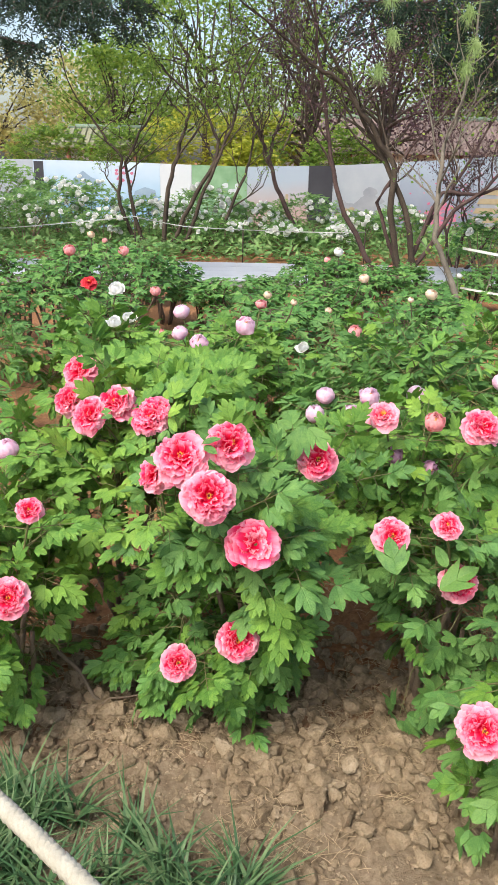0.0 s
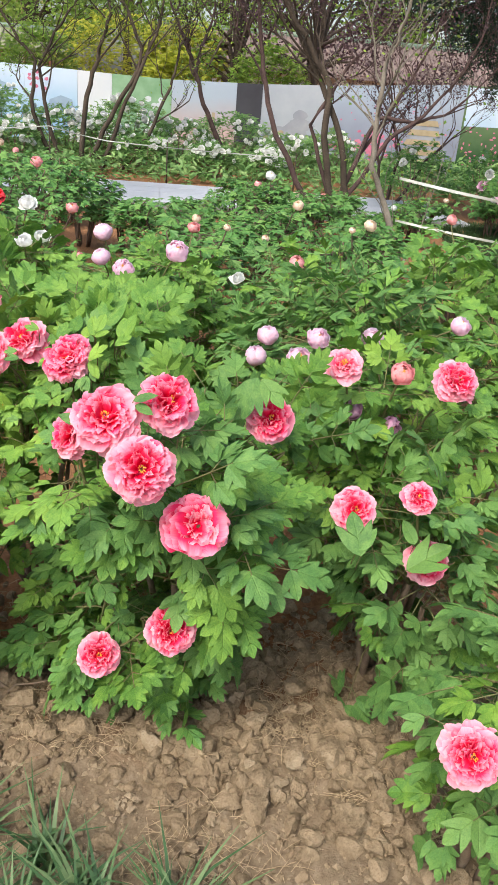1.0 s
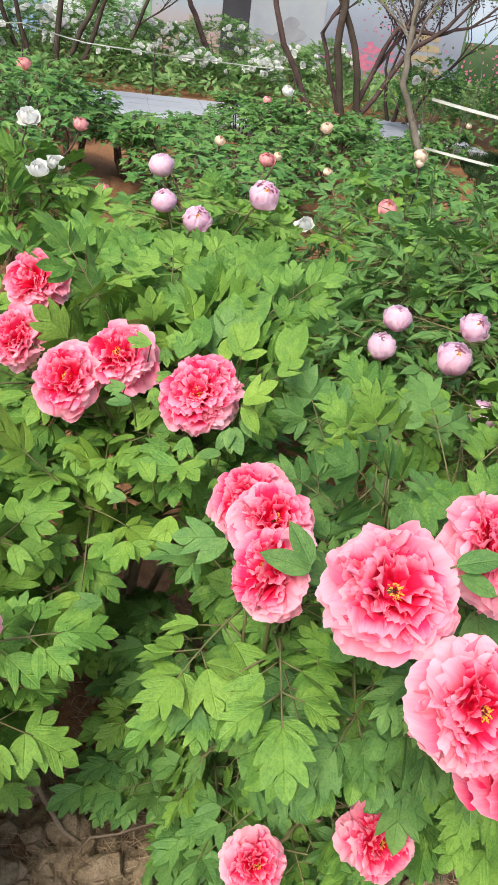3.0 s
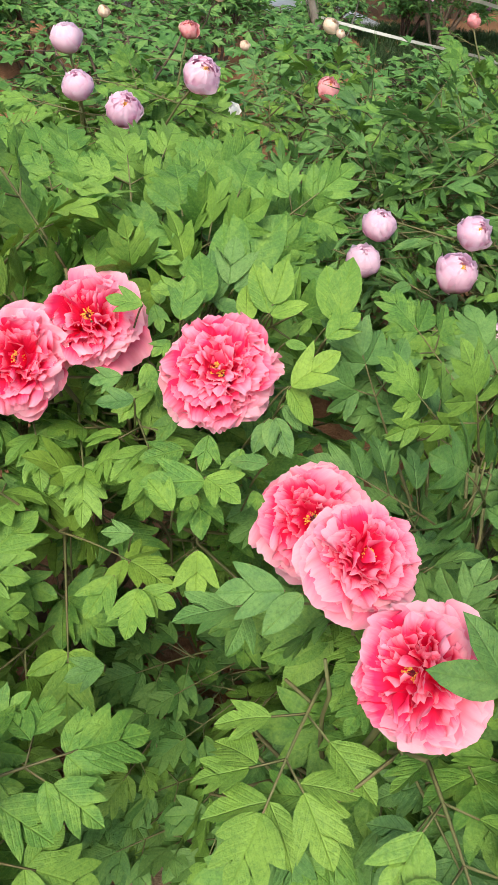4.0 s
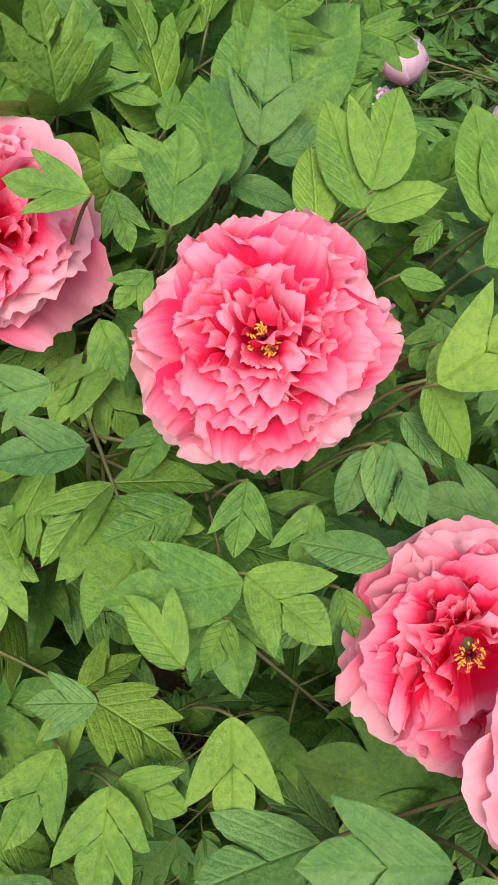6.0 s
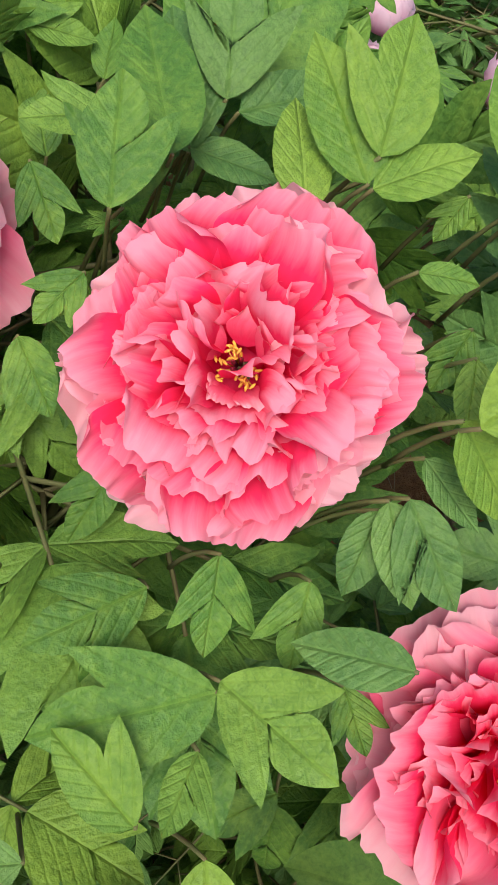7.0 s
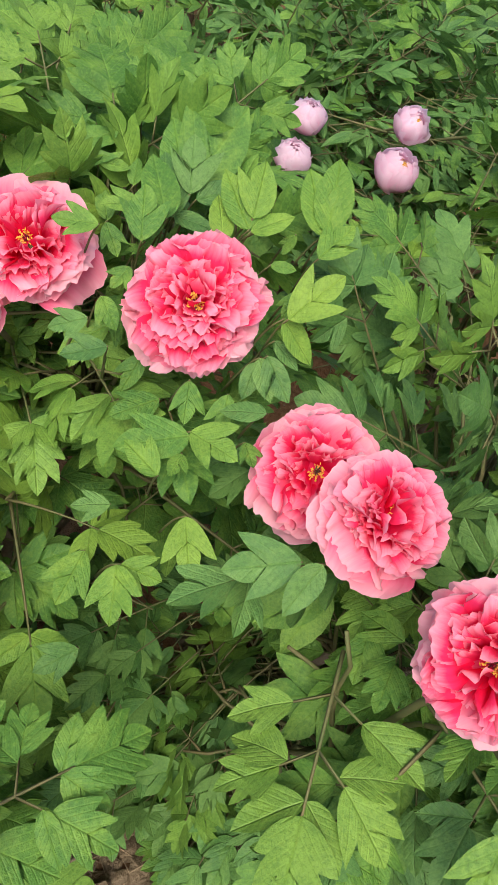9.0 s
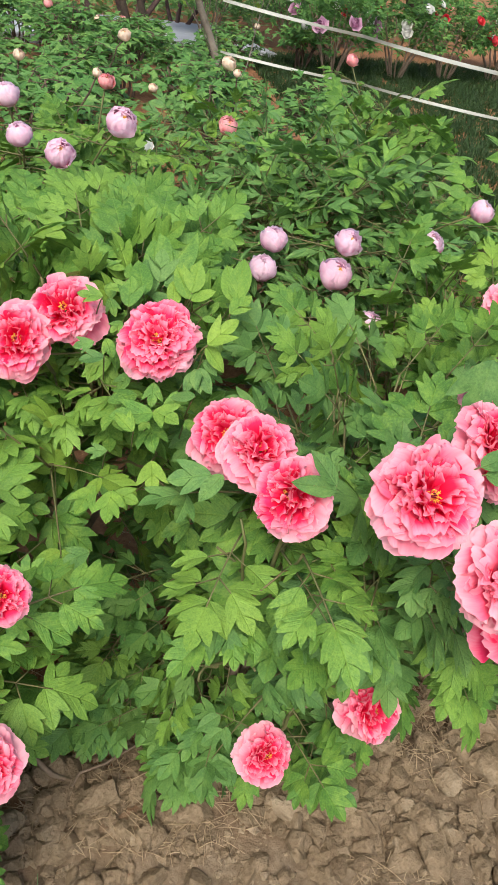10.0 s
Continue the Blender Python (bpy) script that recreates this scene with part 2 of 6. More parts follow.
CROWN_GREEN = leaf_material("crown_green", (0.09, 0.18, 0.03), (0.19, 0.32, 0.05), (0.36, 0.46, 0.08), veins=False, island=True, share=0.5)
CROWN_YELLOW = leaf_material("crown_yellow", (0.22, 0.28, 0.03), (0.42, 0.46, 0.05), (0.6, 0.58, 0.08), veins=False, island=True, share=0.45)
CROWN_PURPLE = leaf_material("crown_purple", (0.035, 0.018, 0.025), (0.085, 0.045, 0.055), (0.18, 0.11, 0.11), veins=False, island=True, share=0.3)
CROWN_TAN = leaf_material("crown_tan", (0.30, 0.28, 0.10), (0.48, 0.46, 0.17), (0.6, 0.58, 0.25), veins=False, island=True, share=0.4)
NEEDLE = leaf_material("cedar_needle", (0.008, 0.022, 0.014), (0.02, 0.045, 0.026), (0.04, 0.075, 0.035), veins=False, island=True, share=0.05)
NEEDLE_LIGHT = leaf_material("young_needle", (0.16, 0.26, 0.08), (0.28, 0.4, 0.14), (0.42, 0.54, 0.22), veins=False, island=True, share=0.3)


# ------------------------------------------------------------------ mesh helpers
def mesh_from(name, verts, faces, mats, uvs=None, smooth=True, face_mats=None):
    me = bpy.data.meshes.new(name)
    me.from_pydata(verts, [], faces)
    for m in (mats if isinstance(mats, (list, tuple)) else [mats]):
        me.materials.append(m)
    if uvs is not None:
        lay = me.uv_layers.new(name="UVMap")
        idx = np.empty(len(me.loops), dtype=np.int32)
        me.loops.foreach_get("vertex_index", idx)
        lay.data.foreach_set("uv", np.asarray(uvs, dtype=np.float32)[idx].ravel())
    if smooth:
        me.polygons.foreach_set("use_smooth", np.ones(len(me.polygons), dtype=bool))
    if face_mats is not None:
        me.polygons.foreach_set("material_index", np.asarray(face_mats, dtype=np.int32))
    me.update()
    return me


class Build:
    """Collects vertices, faces, uvs and material slots for one mesh."""

    def __init__(self):
        self.v, self.f, self.uv, self.m = [], [], [], []

    def add(self, verts, faces, uvs=None, mat=0, m=None):
        o = len(self.v)
        if m is not None:
            a = np.asarray(verts, dtype=float) @ np.array(m.to_3x3()).T + np.array(m.translation)
            verts = a.tolist()
        self.v.extend(verts)
        self.f.extend([tuple(i + o for i in f) for f in faces])
        self.uv.extend(uvs if uvs is not None else [(0.5, 0.5)] * len(verts))
        self.m.extend(mat if isinstance(mat, list) else [mat] * len(faces))
        return self

    def mesh(self, name, mats, smooth=True):
        return mesh_from(name, self.v, self.f, mats, self.uv, smooth, self.m)


def tube(points, radii, sides=5, cap=True):
    """Verts and faces of a round tube along points."""
    pts = [Vector(p) for p in points]
    verts, faces = [], []
    up = Vector((0.31, 0.17, 0.93)).normalized()
    for i, p in enumerate(pts):
        d = (pts[min(i + 1, len(pts) - 1)] - pts[max(i - 1, 0)]).normalized()
        a = d.cross(up)
        a = a.normalized() if a.length > 1e-4 else Vector((1, 0, 0))
        b = d.cross(a)
        for k in range(sides):
            w = 2 * math.pi * k / sides
            verts.append(tuple(p + radii[i] * (math.cos(w) * a + math.sin(w) * b)))
    for i in range(len(pts) - 1):
        for k in range(sides):
            q = (k + 1) % sides
            faces.append((i * sides + k, i * sides + q, (i + 1) * sides + q, (i + 1) * sides + k))
    if cap:
        faces.append(tuple(range(sides - 1, -1, -1)))
        faces.append(tuple((len(pts) - 1) * sides + k for k in range(sides)))
    return verts, faces


def bend(a, b, lift, n=6, side=0.0, rnd=None):
    """Points of a bowed line from a to b."""
    a, b = Vector(a), Vector(b)
    out = []
    for i in range(n + 1):
        s = i / n
        p = a.lerp(b, s)
        k = 4 * s * (1 - s)
        p.z += lift * k
        p.x += side * k
        if rnd and 0 < i < n:
            p += Vector((rnd.uniform(-1, 1), rnd.uniform(-1, 1), rnd.uniform(-1, 1))) * 0.03 * (b - a).length
        out.append(p)
    return out


def holder(name, at, label, category, group="", kind=""):
    ob = new(name)
    ob.empty_display_size = 0.05
    ob.matrix_basis = Matrix.Translation(at)
    return tagged(ob, label, category, group, kind)


def part(name, me, parent, m=None, label="", kind=""):
    """One mesh object under a thing or part; m is in the parent's own space."""
    ob = new(name, me)
    ob.parent = parent
    if m is not None:
        ob.matrix_basis = m
    return tagged(ob, label, kind=kind)


def frame_to(pos, along, up):
    """A pose with local y along, local z near up."""
    y = Vector(along).normalized()
    x = y.cross(Vector(up))
    x = x.normalized() if x.length > 1e-4 else Vector((1, 0, 0))
    z = x.cross(y)
    m = Matrix((x, y, z)).transposed().to_4x4()
    m.translation = Vector(pos)
    return m


# ------------------------------------------------------------------ leaves
HALVES = {
    "entire": [((.27, .06), (.38, .60), (0, 1))],
    "lobed": [((.18, .05), (.37, .34), (.44, .74)), ((.37, .72), (.23, .64), (.17, .56)), ((.26, .70), (.14, .90), (0, 1))],
    "double": [((.22, .05), (.35, .22), (.46, .50)), ((.40, .53), (.32, .50), (.28, .48)), ((.34, .58), (.36, .70), (.33, .84)),
               ((.27, .80), (.18, .72), (.145, .66)), ((.20, .80), (.10, .93), (0, 1))],
    "slim": [((.13, .16), (.21, .60), (0, 1))],
    "slim_lobed": [((.11, .16), (.22, .40), (.32, .70)), ((.24, .64), (.14, .56), (.105, .50)), ((.16, .66), (.09, .86), (0, 1))],
}
LOBES = {
    "ovate": ("entire", "entire"),
    "lance": ("entire", "entire"),
    "cleft": ("entire", "lobed"),
    "cleft_r": ("lobed", "entire"),
    "trifid": ("lobed", "lobed"),
    "toothed": ("double", "lobed"),
    "toothed_r": ("double", "double"),
    "narrow": ("slim", "slim"),
    "star": ("slim_lobed", "slim_lobed"),
}


def half_outline(kind, rnd, per):
    """Margin of half a leaflet of length 1, from its stalk to its tip."""
    out, a = [(0.0, 0.0)], (0.0, 0.0)
    wide = rnd.uniform(0.88, 1.12)
    for i, (c1, c2, b) in enumerate(HALVES[kind]):
        last = i == len(HALVES[kind]) - 1
        c1, c2, b = [(p[0] * wide * rnd.uniform(0.93, 1.07), p[1] * rnd.uniform(0.97, 1.03)) for p in (c1, c2, b)]
        if last:
            b = (0.0, 1.0)
        n = per if i == 0 or last else max(2, per - 2)
        for k in range(1, n + 1):
            t = k / n
            w = ((1 - t) ** 3, 3 * t * (1 - t) ** 2, 3 * t * t * (1 - t), t ** 3)
            out.append(tuple(w[0] * a[q] + w[1] * c1[q] + w[2] * c2[q] + w[3] * b[q] for q in (0, 1)))
        a = b
    return out


def blade(shape, length, rnd, na=11, nr=4, fold=0.16, curl=0.18, rise=0.0):
    """One leaflet: y along the blade from its stalk, z up; two halves that meet in the rib."""
    verts, uvs, faces = [], [], []
    wave, turn, sag = rnd.uniform(0, 6.3), rnd.uniform(-0.14, 0.14), rnd.uniform(0.1, 0.7)
    per = max(3, na // 3)
    for kind, sgn in zip(LOBES[shape], (-1, 1)):
        edge = half_outline(kind, rnd, per)
        o = len(verts)
        for ex, ey in edge:
            ry = max(0.0, ey - 0.95 * ex)
            for j in range(nr):
                q = j / (nr - 1)
                x, y = sgn * ex * q, ry + (ey - ry) * q
                lat = abs(x)
                z = fold * 2.2 * lat * lat / (lat + 0.10) - sag * lat * lat - curl * y * y + 0.022 * math.sin(wave + 9 * x + 7 * y) * y + turn * x * y + rise * y
                z += 0.05 * lat * math.sin(22 * y + wave)
                verts.append((length * x, length * y, length * z))
                uvs.append((lat, y))
        for i in range(len(edge) - 1):
            for j in range(nr - 1):
                a, b = o + i * nr + j, o + (i + 1) * nr + j
                faces.append((a, a + 1, b + 1, b) if sgn > 0 else (a, b, b + 1, a + 1))
    return verts, faces, uvs


def compound_leaf(name, mat, rnd, size=1.0, na=11, nr=4, groups=3, narrow=False):
    """A whole divided leaf on its stalk: y outward, z up, stalk foot at the origin."""
    b = Build()
    reach = 0.085 * size * rnd.uniform(0.85, 1.15)
    total = reach + 0.06 * size
    droop = rnd.uniform(-0.05, 0.25)

    def spine(s):
        return Vector((0, s, -droop * s * s / max(total, 0.01) * 0.9))

    pts = [spine(total * i / 5) for i in range(6)]
    b.add(*tube(pts, [0.0022 * size * (1 - 0.1 * i) for i in range(6)], 4), mat=1)
    single = ["narrow", "narrow", "lance"] if narrow else ["ovate", "trifid", "trifid", "toothed", "cleft", "cleft_r"]
    end = ["star", "star", "narrow"] if narrow else ["trifid", "toothed", "toothed_r", "toothed_r"]

    def place(shape, foot, ang, length, tilt, roll):
        m = Matrix.Translation(foot) @ pose(0, 0, 0, 0, 0, ang) @ pose(0, 0, 0, tilt, roll, 0)
        v, f, u = blade(shape, length, rnd, na, nr, rnd.uniform(0.1, 0.24), rnd.uniform(0.05, 0.3))
        b.add(v, f, u, 0, m)

    tip = spine(total)
    place(rnd.choice(end), tip, rnd.uniform(-8, 8), 0.071 * size * rnd.uniform(0.9, 1.2), rnd.uniform(-25, 2), rnd.uniform(-10, 10))
    for sgn in (-1, 1):
        if groups >= 1:
            place(rnd.choice(single), tip - Vector((0, 0.012 * size, 0)), sgn * rnd.uniform(52, 72), 0.058 * size * rnd.uniform(0.85, 1.1),
                  rnd.uniform(-22, 4), sgn * rnd.uniform(-18, 6))
    for g in range(1, groups):
        s = total - reach * 0.62 * g
        for sgn in (-1, 1):
            foot = spine(s)
            ang = sgn * rnd.uniform(48, 68)
            sub = Vector((math.sin(radians(-ang)), math.cos(radians(ang)), 0)) * 0.032 * size
            end_p = foot + sub + Vector((0, 0, -0.004))
            b.add(*tube([foot, end_p], [0.0016 * size, 0.0012 * size], 3), mat=1)
            place(rnd.choice(end if g == 1 else single), end_p, ang + rnd.uniform(-8, 8), 0.060 * size * rnd.uniform(0.85, 1.15), rnd.uniform(-28, 2), sgn * rnd.uniform(-20, 8))
            if g == 1:
                place(rnd.choice(single), foot + sub * 0.8, ang + sgn * rnd.uniform(42, 62), 0.050 * size, rnd.uniform(-25, 2), rnd.uniform(-15, 15))
    me = b.mesh(name, [mat, STALK])
    LEAF_SHAPE[me.name] = b
    return me


LEAF_SHAPE = {}
_r = random.Random(11)
LEAVES = [compound_leaf("leaf", LEAF, _r, 1.0, 15, 4, g) for g in (3, 3, 2, 2, 3, 1, 2, 3)]
LEAVES_BLUE = [compound_leaf("leaf", LEAF_BLUE, _r, 1.05, 15, 4, g) for g in (3, 2, 2, 3, 1, 2)]
LEAVES_FRESH = [compound_leaf("leaf", LEAF_FRESH, _r, 0.95, 15, 4, g) for g in (2, 1, 2, 1)]
LEAVES_NARROW = [compound_leaf("leaf", LEAF_BLUE, _r, 1.0, 13, 3, g, True) for g in (3, 3, 2, 3)] + [compound_leaf("leaf", LEAF, _r, 1.0, 13, 3, 3, True)]
LEAVES_MID = [compound_leaf("leaf", LEAF, _r, 1.1, 9, 3, g) for g in (3, 2, 3, 2, 3)]


# ------------------------------------------------------------------ flowers
def petal_grid(rnd, nu=7, nv=6, width=0.9, ruffle=0.09, cup=0.35, roll_out=0.35, notch=0.12, crinkle=1.0):
    """A fan-shaped petal of length 1: y outward, z on its inner side."""
    verts, uvs, faces = [], [], []
    p1, p2, p3 = rnd.uniform(0, 6.3), rnd.uniform(0, 6.3), rnd.uniform(0, 6.3)
    k1, k2 = rnd.uniform(3, 5), rnd.uniform(6, 9)
    c1, c2 = rnd.uniform(0, 6.3), rnd.uniform(0, 6.3)
    teeth, cleft = rnd.uniform(8.0, 13.0), rnd.uniform(-0.6, 0.6)
    cut = []
    for i in range(nu):
        q = 2 * i / (nu - 1) - 1
        scallop = abs(math.sin(c2 + teeth * q + 0.6 * math.sin(2.3 * q + c1))) ** 0.6
        cut.append(notch * (0.45 * math.sin(c1 + 3.4 * q) + 0.20 * scallop - 0.8 * math.exp(-((q - cleft) / 0.09) ** 2)) + 0.025 * noise.noise(Vector((q * 13, c1 * 7, c2 * 5))))
    for j in range(nv):
        v = j / (nv - 1)
        w = width * (0.16 + 0.84 * math.sin(min(1.0, v * 1.05) ** 0.72 * math.pi * 0.58))
        for i in range(nu):
            u = 2 * i / (nu - 1) - 1
            length = v * (1 - 0.20 * abs(u) ** 5 * v * v + cut[i] * v * v * v)
            z = cup * v * v - roll_out * v ** 4 + 0.16 * u * u * v
            z += ruffle * v ** 2.4 * (0.8 * math.sin(p1 + k1 * u) + 0.6 * math.sin(p2 + k2 * u + 3 * v) + 0.42 * v * math.sin(p3 + 1.9 * k2 * u))
            z += v * v * (0.10 * crinkle * noise.noise(Vector((u * 2.2 + p1 * 9, v * 2.0, p2 * 7))) + 0.055 * crinkle * v * noise.noise(Vector((u * 6 + p3 * 9, v * 4, p1 * 5))))
            z += 0.015 * crinkle * v * v * (math.sin(9 * u + p2 + 2.0 * math.sin(3 * v + p1)) + 0.6 * math.sin(19 * u + p3 + 1.5 * math.sin(5 * v + p2)))
            verts.append((0.5 * w * u * (1 - 0.10 * v ** 6) + 0.04 * v * math.sin(p3 + 6 * v), length, z))
            uvs.append((u * 0.5 + 0.5, v))
    for j in range(nv - 1):
        for i in range(nu - 1):
            a = j * nu + i
            faces.append((a, a + 1, a + nu + 1, a + nu))
    return verts, faces, uvs


_r = random.Random(5)
WIDE = [petal_grid(_r, 23, 8, _r.uniform(1.0, 1.35), 0.06, 0.26, 0.30, 0.08, 1.3) for _ in range(9)]
INNER = [petal_grid(_r, 21, 8, _r.uniform(0.85, 1.3), 0.075, 0.32, 0.30, 0.09, 1.4) for _ in range(12)]
SMALL = [petal_grid(_r, 15, 7, _r.uniform(0.75, 1.15), 0.13, 0.30, 0.22, 0.17, 1.3) for _ in range(8)]
FINE = {"wide": [petal_grid(_r, 45, 14, _r.uniform(1.05, 1.4), 0.055, 0.22, 0.24, 0.08, 1.4) for _ in range(12)],
        "inner": [petal_grid(_r, 41, 14, _r.uniform(0.85, 1.35), 0.075, 0.28, 0.34, 0.085, 1.5) for _ in range(18)],
        "small": [petal_grid(_r, 29, 11, _r.uniform(0.75, 1.25), 0.08, 0.30, 0.30, 0.10, 1.5) for _ in range(12)]}


def petal_plan(rnd, fullness=1.0):
    """Petals of a full double peony of radius 1, as (kind, pose): spread guard petals round a dome of crumpled upright ones."""
    rows = []
    for n, length, tilt, h in ((9, 0.97, -8, -0.05), (10, 0.93, 2, 0.0), (9, 0.85, 13, 0.04)):
        for i in range(n):
            azim = 360 * (i + rnd.uniform(-0.38, 0.38)) / n + 23 * len(rows)
            s = length * rnd.uniform(0.80, 1.10)
            m = pose(0, 0, h, 0, 0, azim) @ pose(0, rnd.uniform(0.03, 0.09), 0, tilt + rnd.gauss(0, 7), 0, rnd.gauss(0, 8)) @ pose(0, 0, 0, 0, rnd.gauss(0, 13), 0)
            rows.append(("wide", m @ Matrix.Diagonal((s * rnd.uniform(0.85, 1.15), s, s, 1))))
    n = round(54 * fullness)
    for i in range(n):
        q = 0.24 + 0.76 * math.sqrt((i + 0.5) / n)
        tilt = 80 - 54 * q + rnd.gauss(0, 9)
        s = (0.40 + 0.22 * q) * rnd.uniform(0.74, 1.20)
        m = pose(0, 0, 0.14 - 0.08 * q, 0, 0, 137.5 * i + rnd.gauss(0, 11)) @ pose(0, 0.33 * q, 0, tilt, 0, rnd.gauss(0, 20)) @ pose(0, 0, 0, 0, rnd.gauss(0, 31), 0)
        rows.append(("inner" if q > 0.5 else "small", m @ Matrix.Diagonal((s * rnd.uniform(0.9, 1.3), s, s, 1))))
    return rows


def heart(rnd, scale=1.0):
    """Stamens round dark carpels, for a flower of radius 1."""
    b = Build()
    for i in range(34):
        a, e = rnd.uniform(0, 6.283), radians(rnd.uniform(45, 85))
        d = Vector((math.cos(a) * math.cos(e), math.sin(a) * math.cos(e), math.sin(e)))
        foot = Vector((math.cos(a), math.sin(a), 0)) * rnd.uniform(0.03, 0.09)
        tip = foot + d * rnd.uniform(0.14, 0.27)
        b.add(*tube([foot, tip], [0.006, 0.006], 3), mat=0)
        side = Vector((rnd.uniform(-1, 1), rnd.uniform(-1, 1), rnd.uniform(-0.5, 1))).normalized() * 0.035
        b.add(*tube([tip - side, tip, tip + side], [0.010, 0.017, 0.008], 5), mat=0)
    for i in range(5):
        a = i * 1.257
        d = Vector((math.cos(a) * 0.25, math.sin(a) * 0.25, 1)).normalized()
        b.add(*tube([(0.03 * math.cos(a), 0.03 * math.sin(a), 0.02), Vector((0.04 * math.cos(a), 0.04 * math.sin(a), 0.05)) + d * 0.1, d * 0.24],
                    [0.02, 0.024, 0.006], 6), mat=1)
    return b


def calyx():
    """Green cup and sepals below a flower of radius 1."""
    b = Build()
    b.add(*tube([(0, 0, -0.22), (0, 0, -0.14), (0, 0, -0.05), (0, 0, 0.02)], [0.05, 0.14, 0.18, 0.10], 9), mat=1)
    for i in range(5):
        v, f, u = blade("ovate", 0.42, random.Random(i), 7, 3)
        b.add(v, f, u, 0, pose(0, 0, -0.1, 0, 0, i * 72) @ pose(0, 0.1, 0, 12, 0, 0))
    return b.mesh("flower", [LEAF, STALK])


CALYX = calyx()
PETAL_MESH = {}


def petal_meshes(mat):
    if mat.name not in PETAL_MESH:
        PETAL_MESH[mat.name] = {k: [mesh_from("petal", v, f, mat if k == "wide" or mat != CORAL else CORAL_DEEP, u) for v, f, u in src]
                                for k, src in (("wide", WIDE), ("inner", INNER), ("small", SMALL))}
    return PETAL_MESH[mat.name]


HEARTS = [heart(random.Random(i)).mesh("flower_heart", [STAMEN, CARPEL]) for i in range(2)]


GUARD = {k: [mesh_from("petal", v, f, CORAL_DEEP if k == "wide" else CORAL, u) for v, f, u in src] for k, src in (("wide", WIDE), ("inner", INNER), ("small", SMALL))}
HERO_PETALS = {k: [mesh_from("petal", v, f, CORAL if k == "wide" else CORAL_DEEP, u) for v, f, u in src] for k, src in FINE.items()}


def full_flower(parent, base, pos, facing, radius, mat, seed, fullness=1.0, label="", crown=False, spurs=()):
    """A full double flower with every petal a piece of its own."""
    rnd = random.Random(seed)
    z = Vector(facing).normalized()
    x = Vector((0, 1, 0)).cross(z).normalized()
    m = Matrix((x, z.cross(x), z)).transposed().to_4x4()
    m.translation = Vector(pos) - Vector(base)
    fl = part("flower", CALYX, parent, m @ pose(0, 0, 0, 0, 0, rnd.uniform(0, 360)) @ Matrix.Scale(radius * (1.0 if fullness > 1 else 0.95), 4), label)
    src = HERO_PETALS if fullness > 1 else petal_meshes(mat)
    for kind, pm in petal_plan(rnd, fullness):
        if crown and kind != "wide":
            pm = pm @ Matrix.Diagonal((0.8, 0.68, 0.8, 1))
        part("petal", rnd.choice(GUARD[kind] if crown else src[kind]), fl, pm)
    for d, size, narrow in spurs:
        q = fl.matrix_basis.to_3x3().inverted() @ Vector(d)
        part("petal", src["wide"][0], fl, pose(0, 0, 0.03, 0, 0, math.degrees(math.atan2(-q.x, q.y))) @ pose(0, 0.05, 0, 5, 0, 0) @ Matrix.Diagonal((narrow, size, size * 0.8, 1)))
    if crown:
        return fl
    if fullness > 1:
        for i in range(6):
            part("petal", rnd.choice(src["wide"]), fl, pose(0, 0, 0.27, 0, 0, 60 * i + rnd.uniform(-25, 25)) @ pose(0, 0.12, 0, rnd.uniform(30, 75), rnd.uniform(-30, 30), 0) @ Matrix.Scale(rnd.uniform(0.15, 0.24), 4))
    part("flower_heart", rnd.choice(HEARTS), fl, pose(0, 0, 0.22) @ Matrix.Scale(0.62, 4))
    return fl


def joined_flower(mat, seed, fullness):
    rnd = random.Random(seed)
    b = Build()
    src = {"wide": WIDE, "inner": INNER, "small": SMALL}
    for kind, pm in petal_plan(rnd, fullness):
        v, f, u = rnd.choice(src[kind])
        b.add(v, f, u, 0, pm)
    h = heart(rnd)
    b.add(h.v, h.f, h.uv, 1, pose(0, 0, 0.24))
    return b.mesh("flower", [mat, STAMEN])


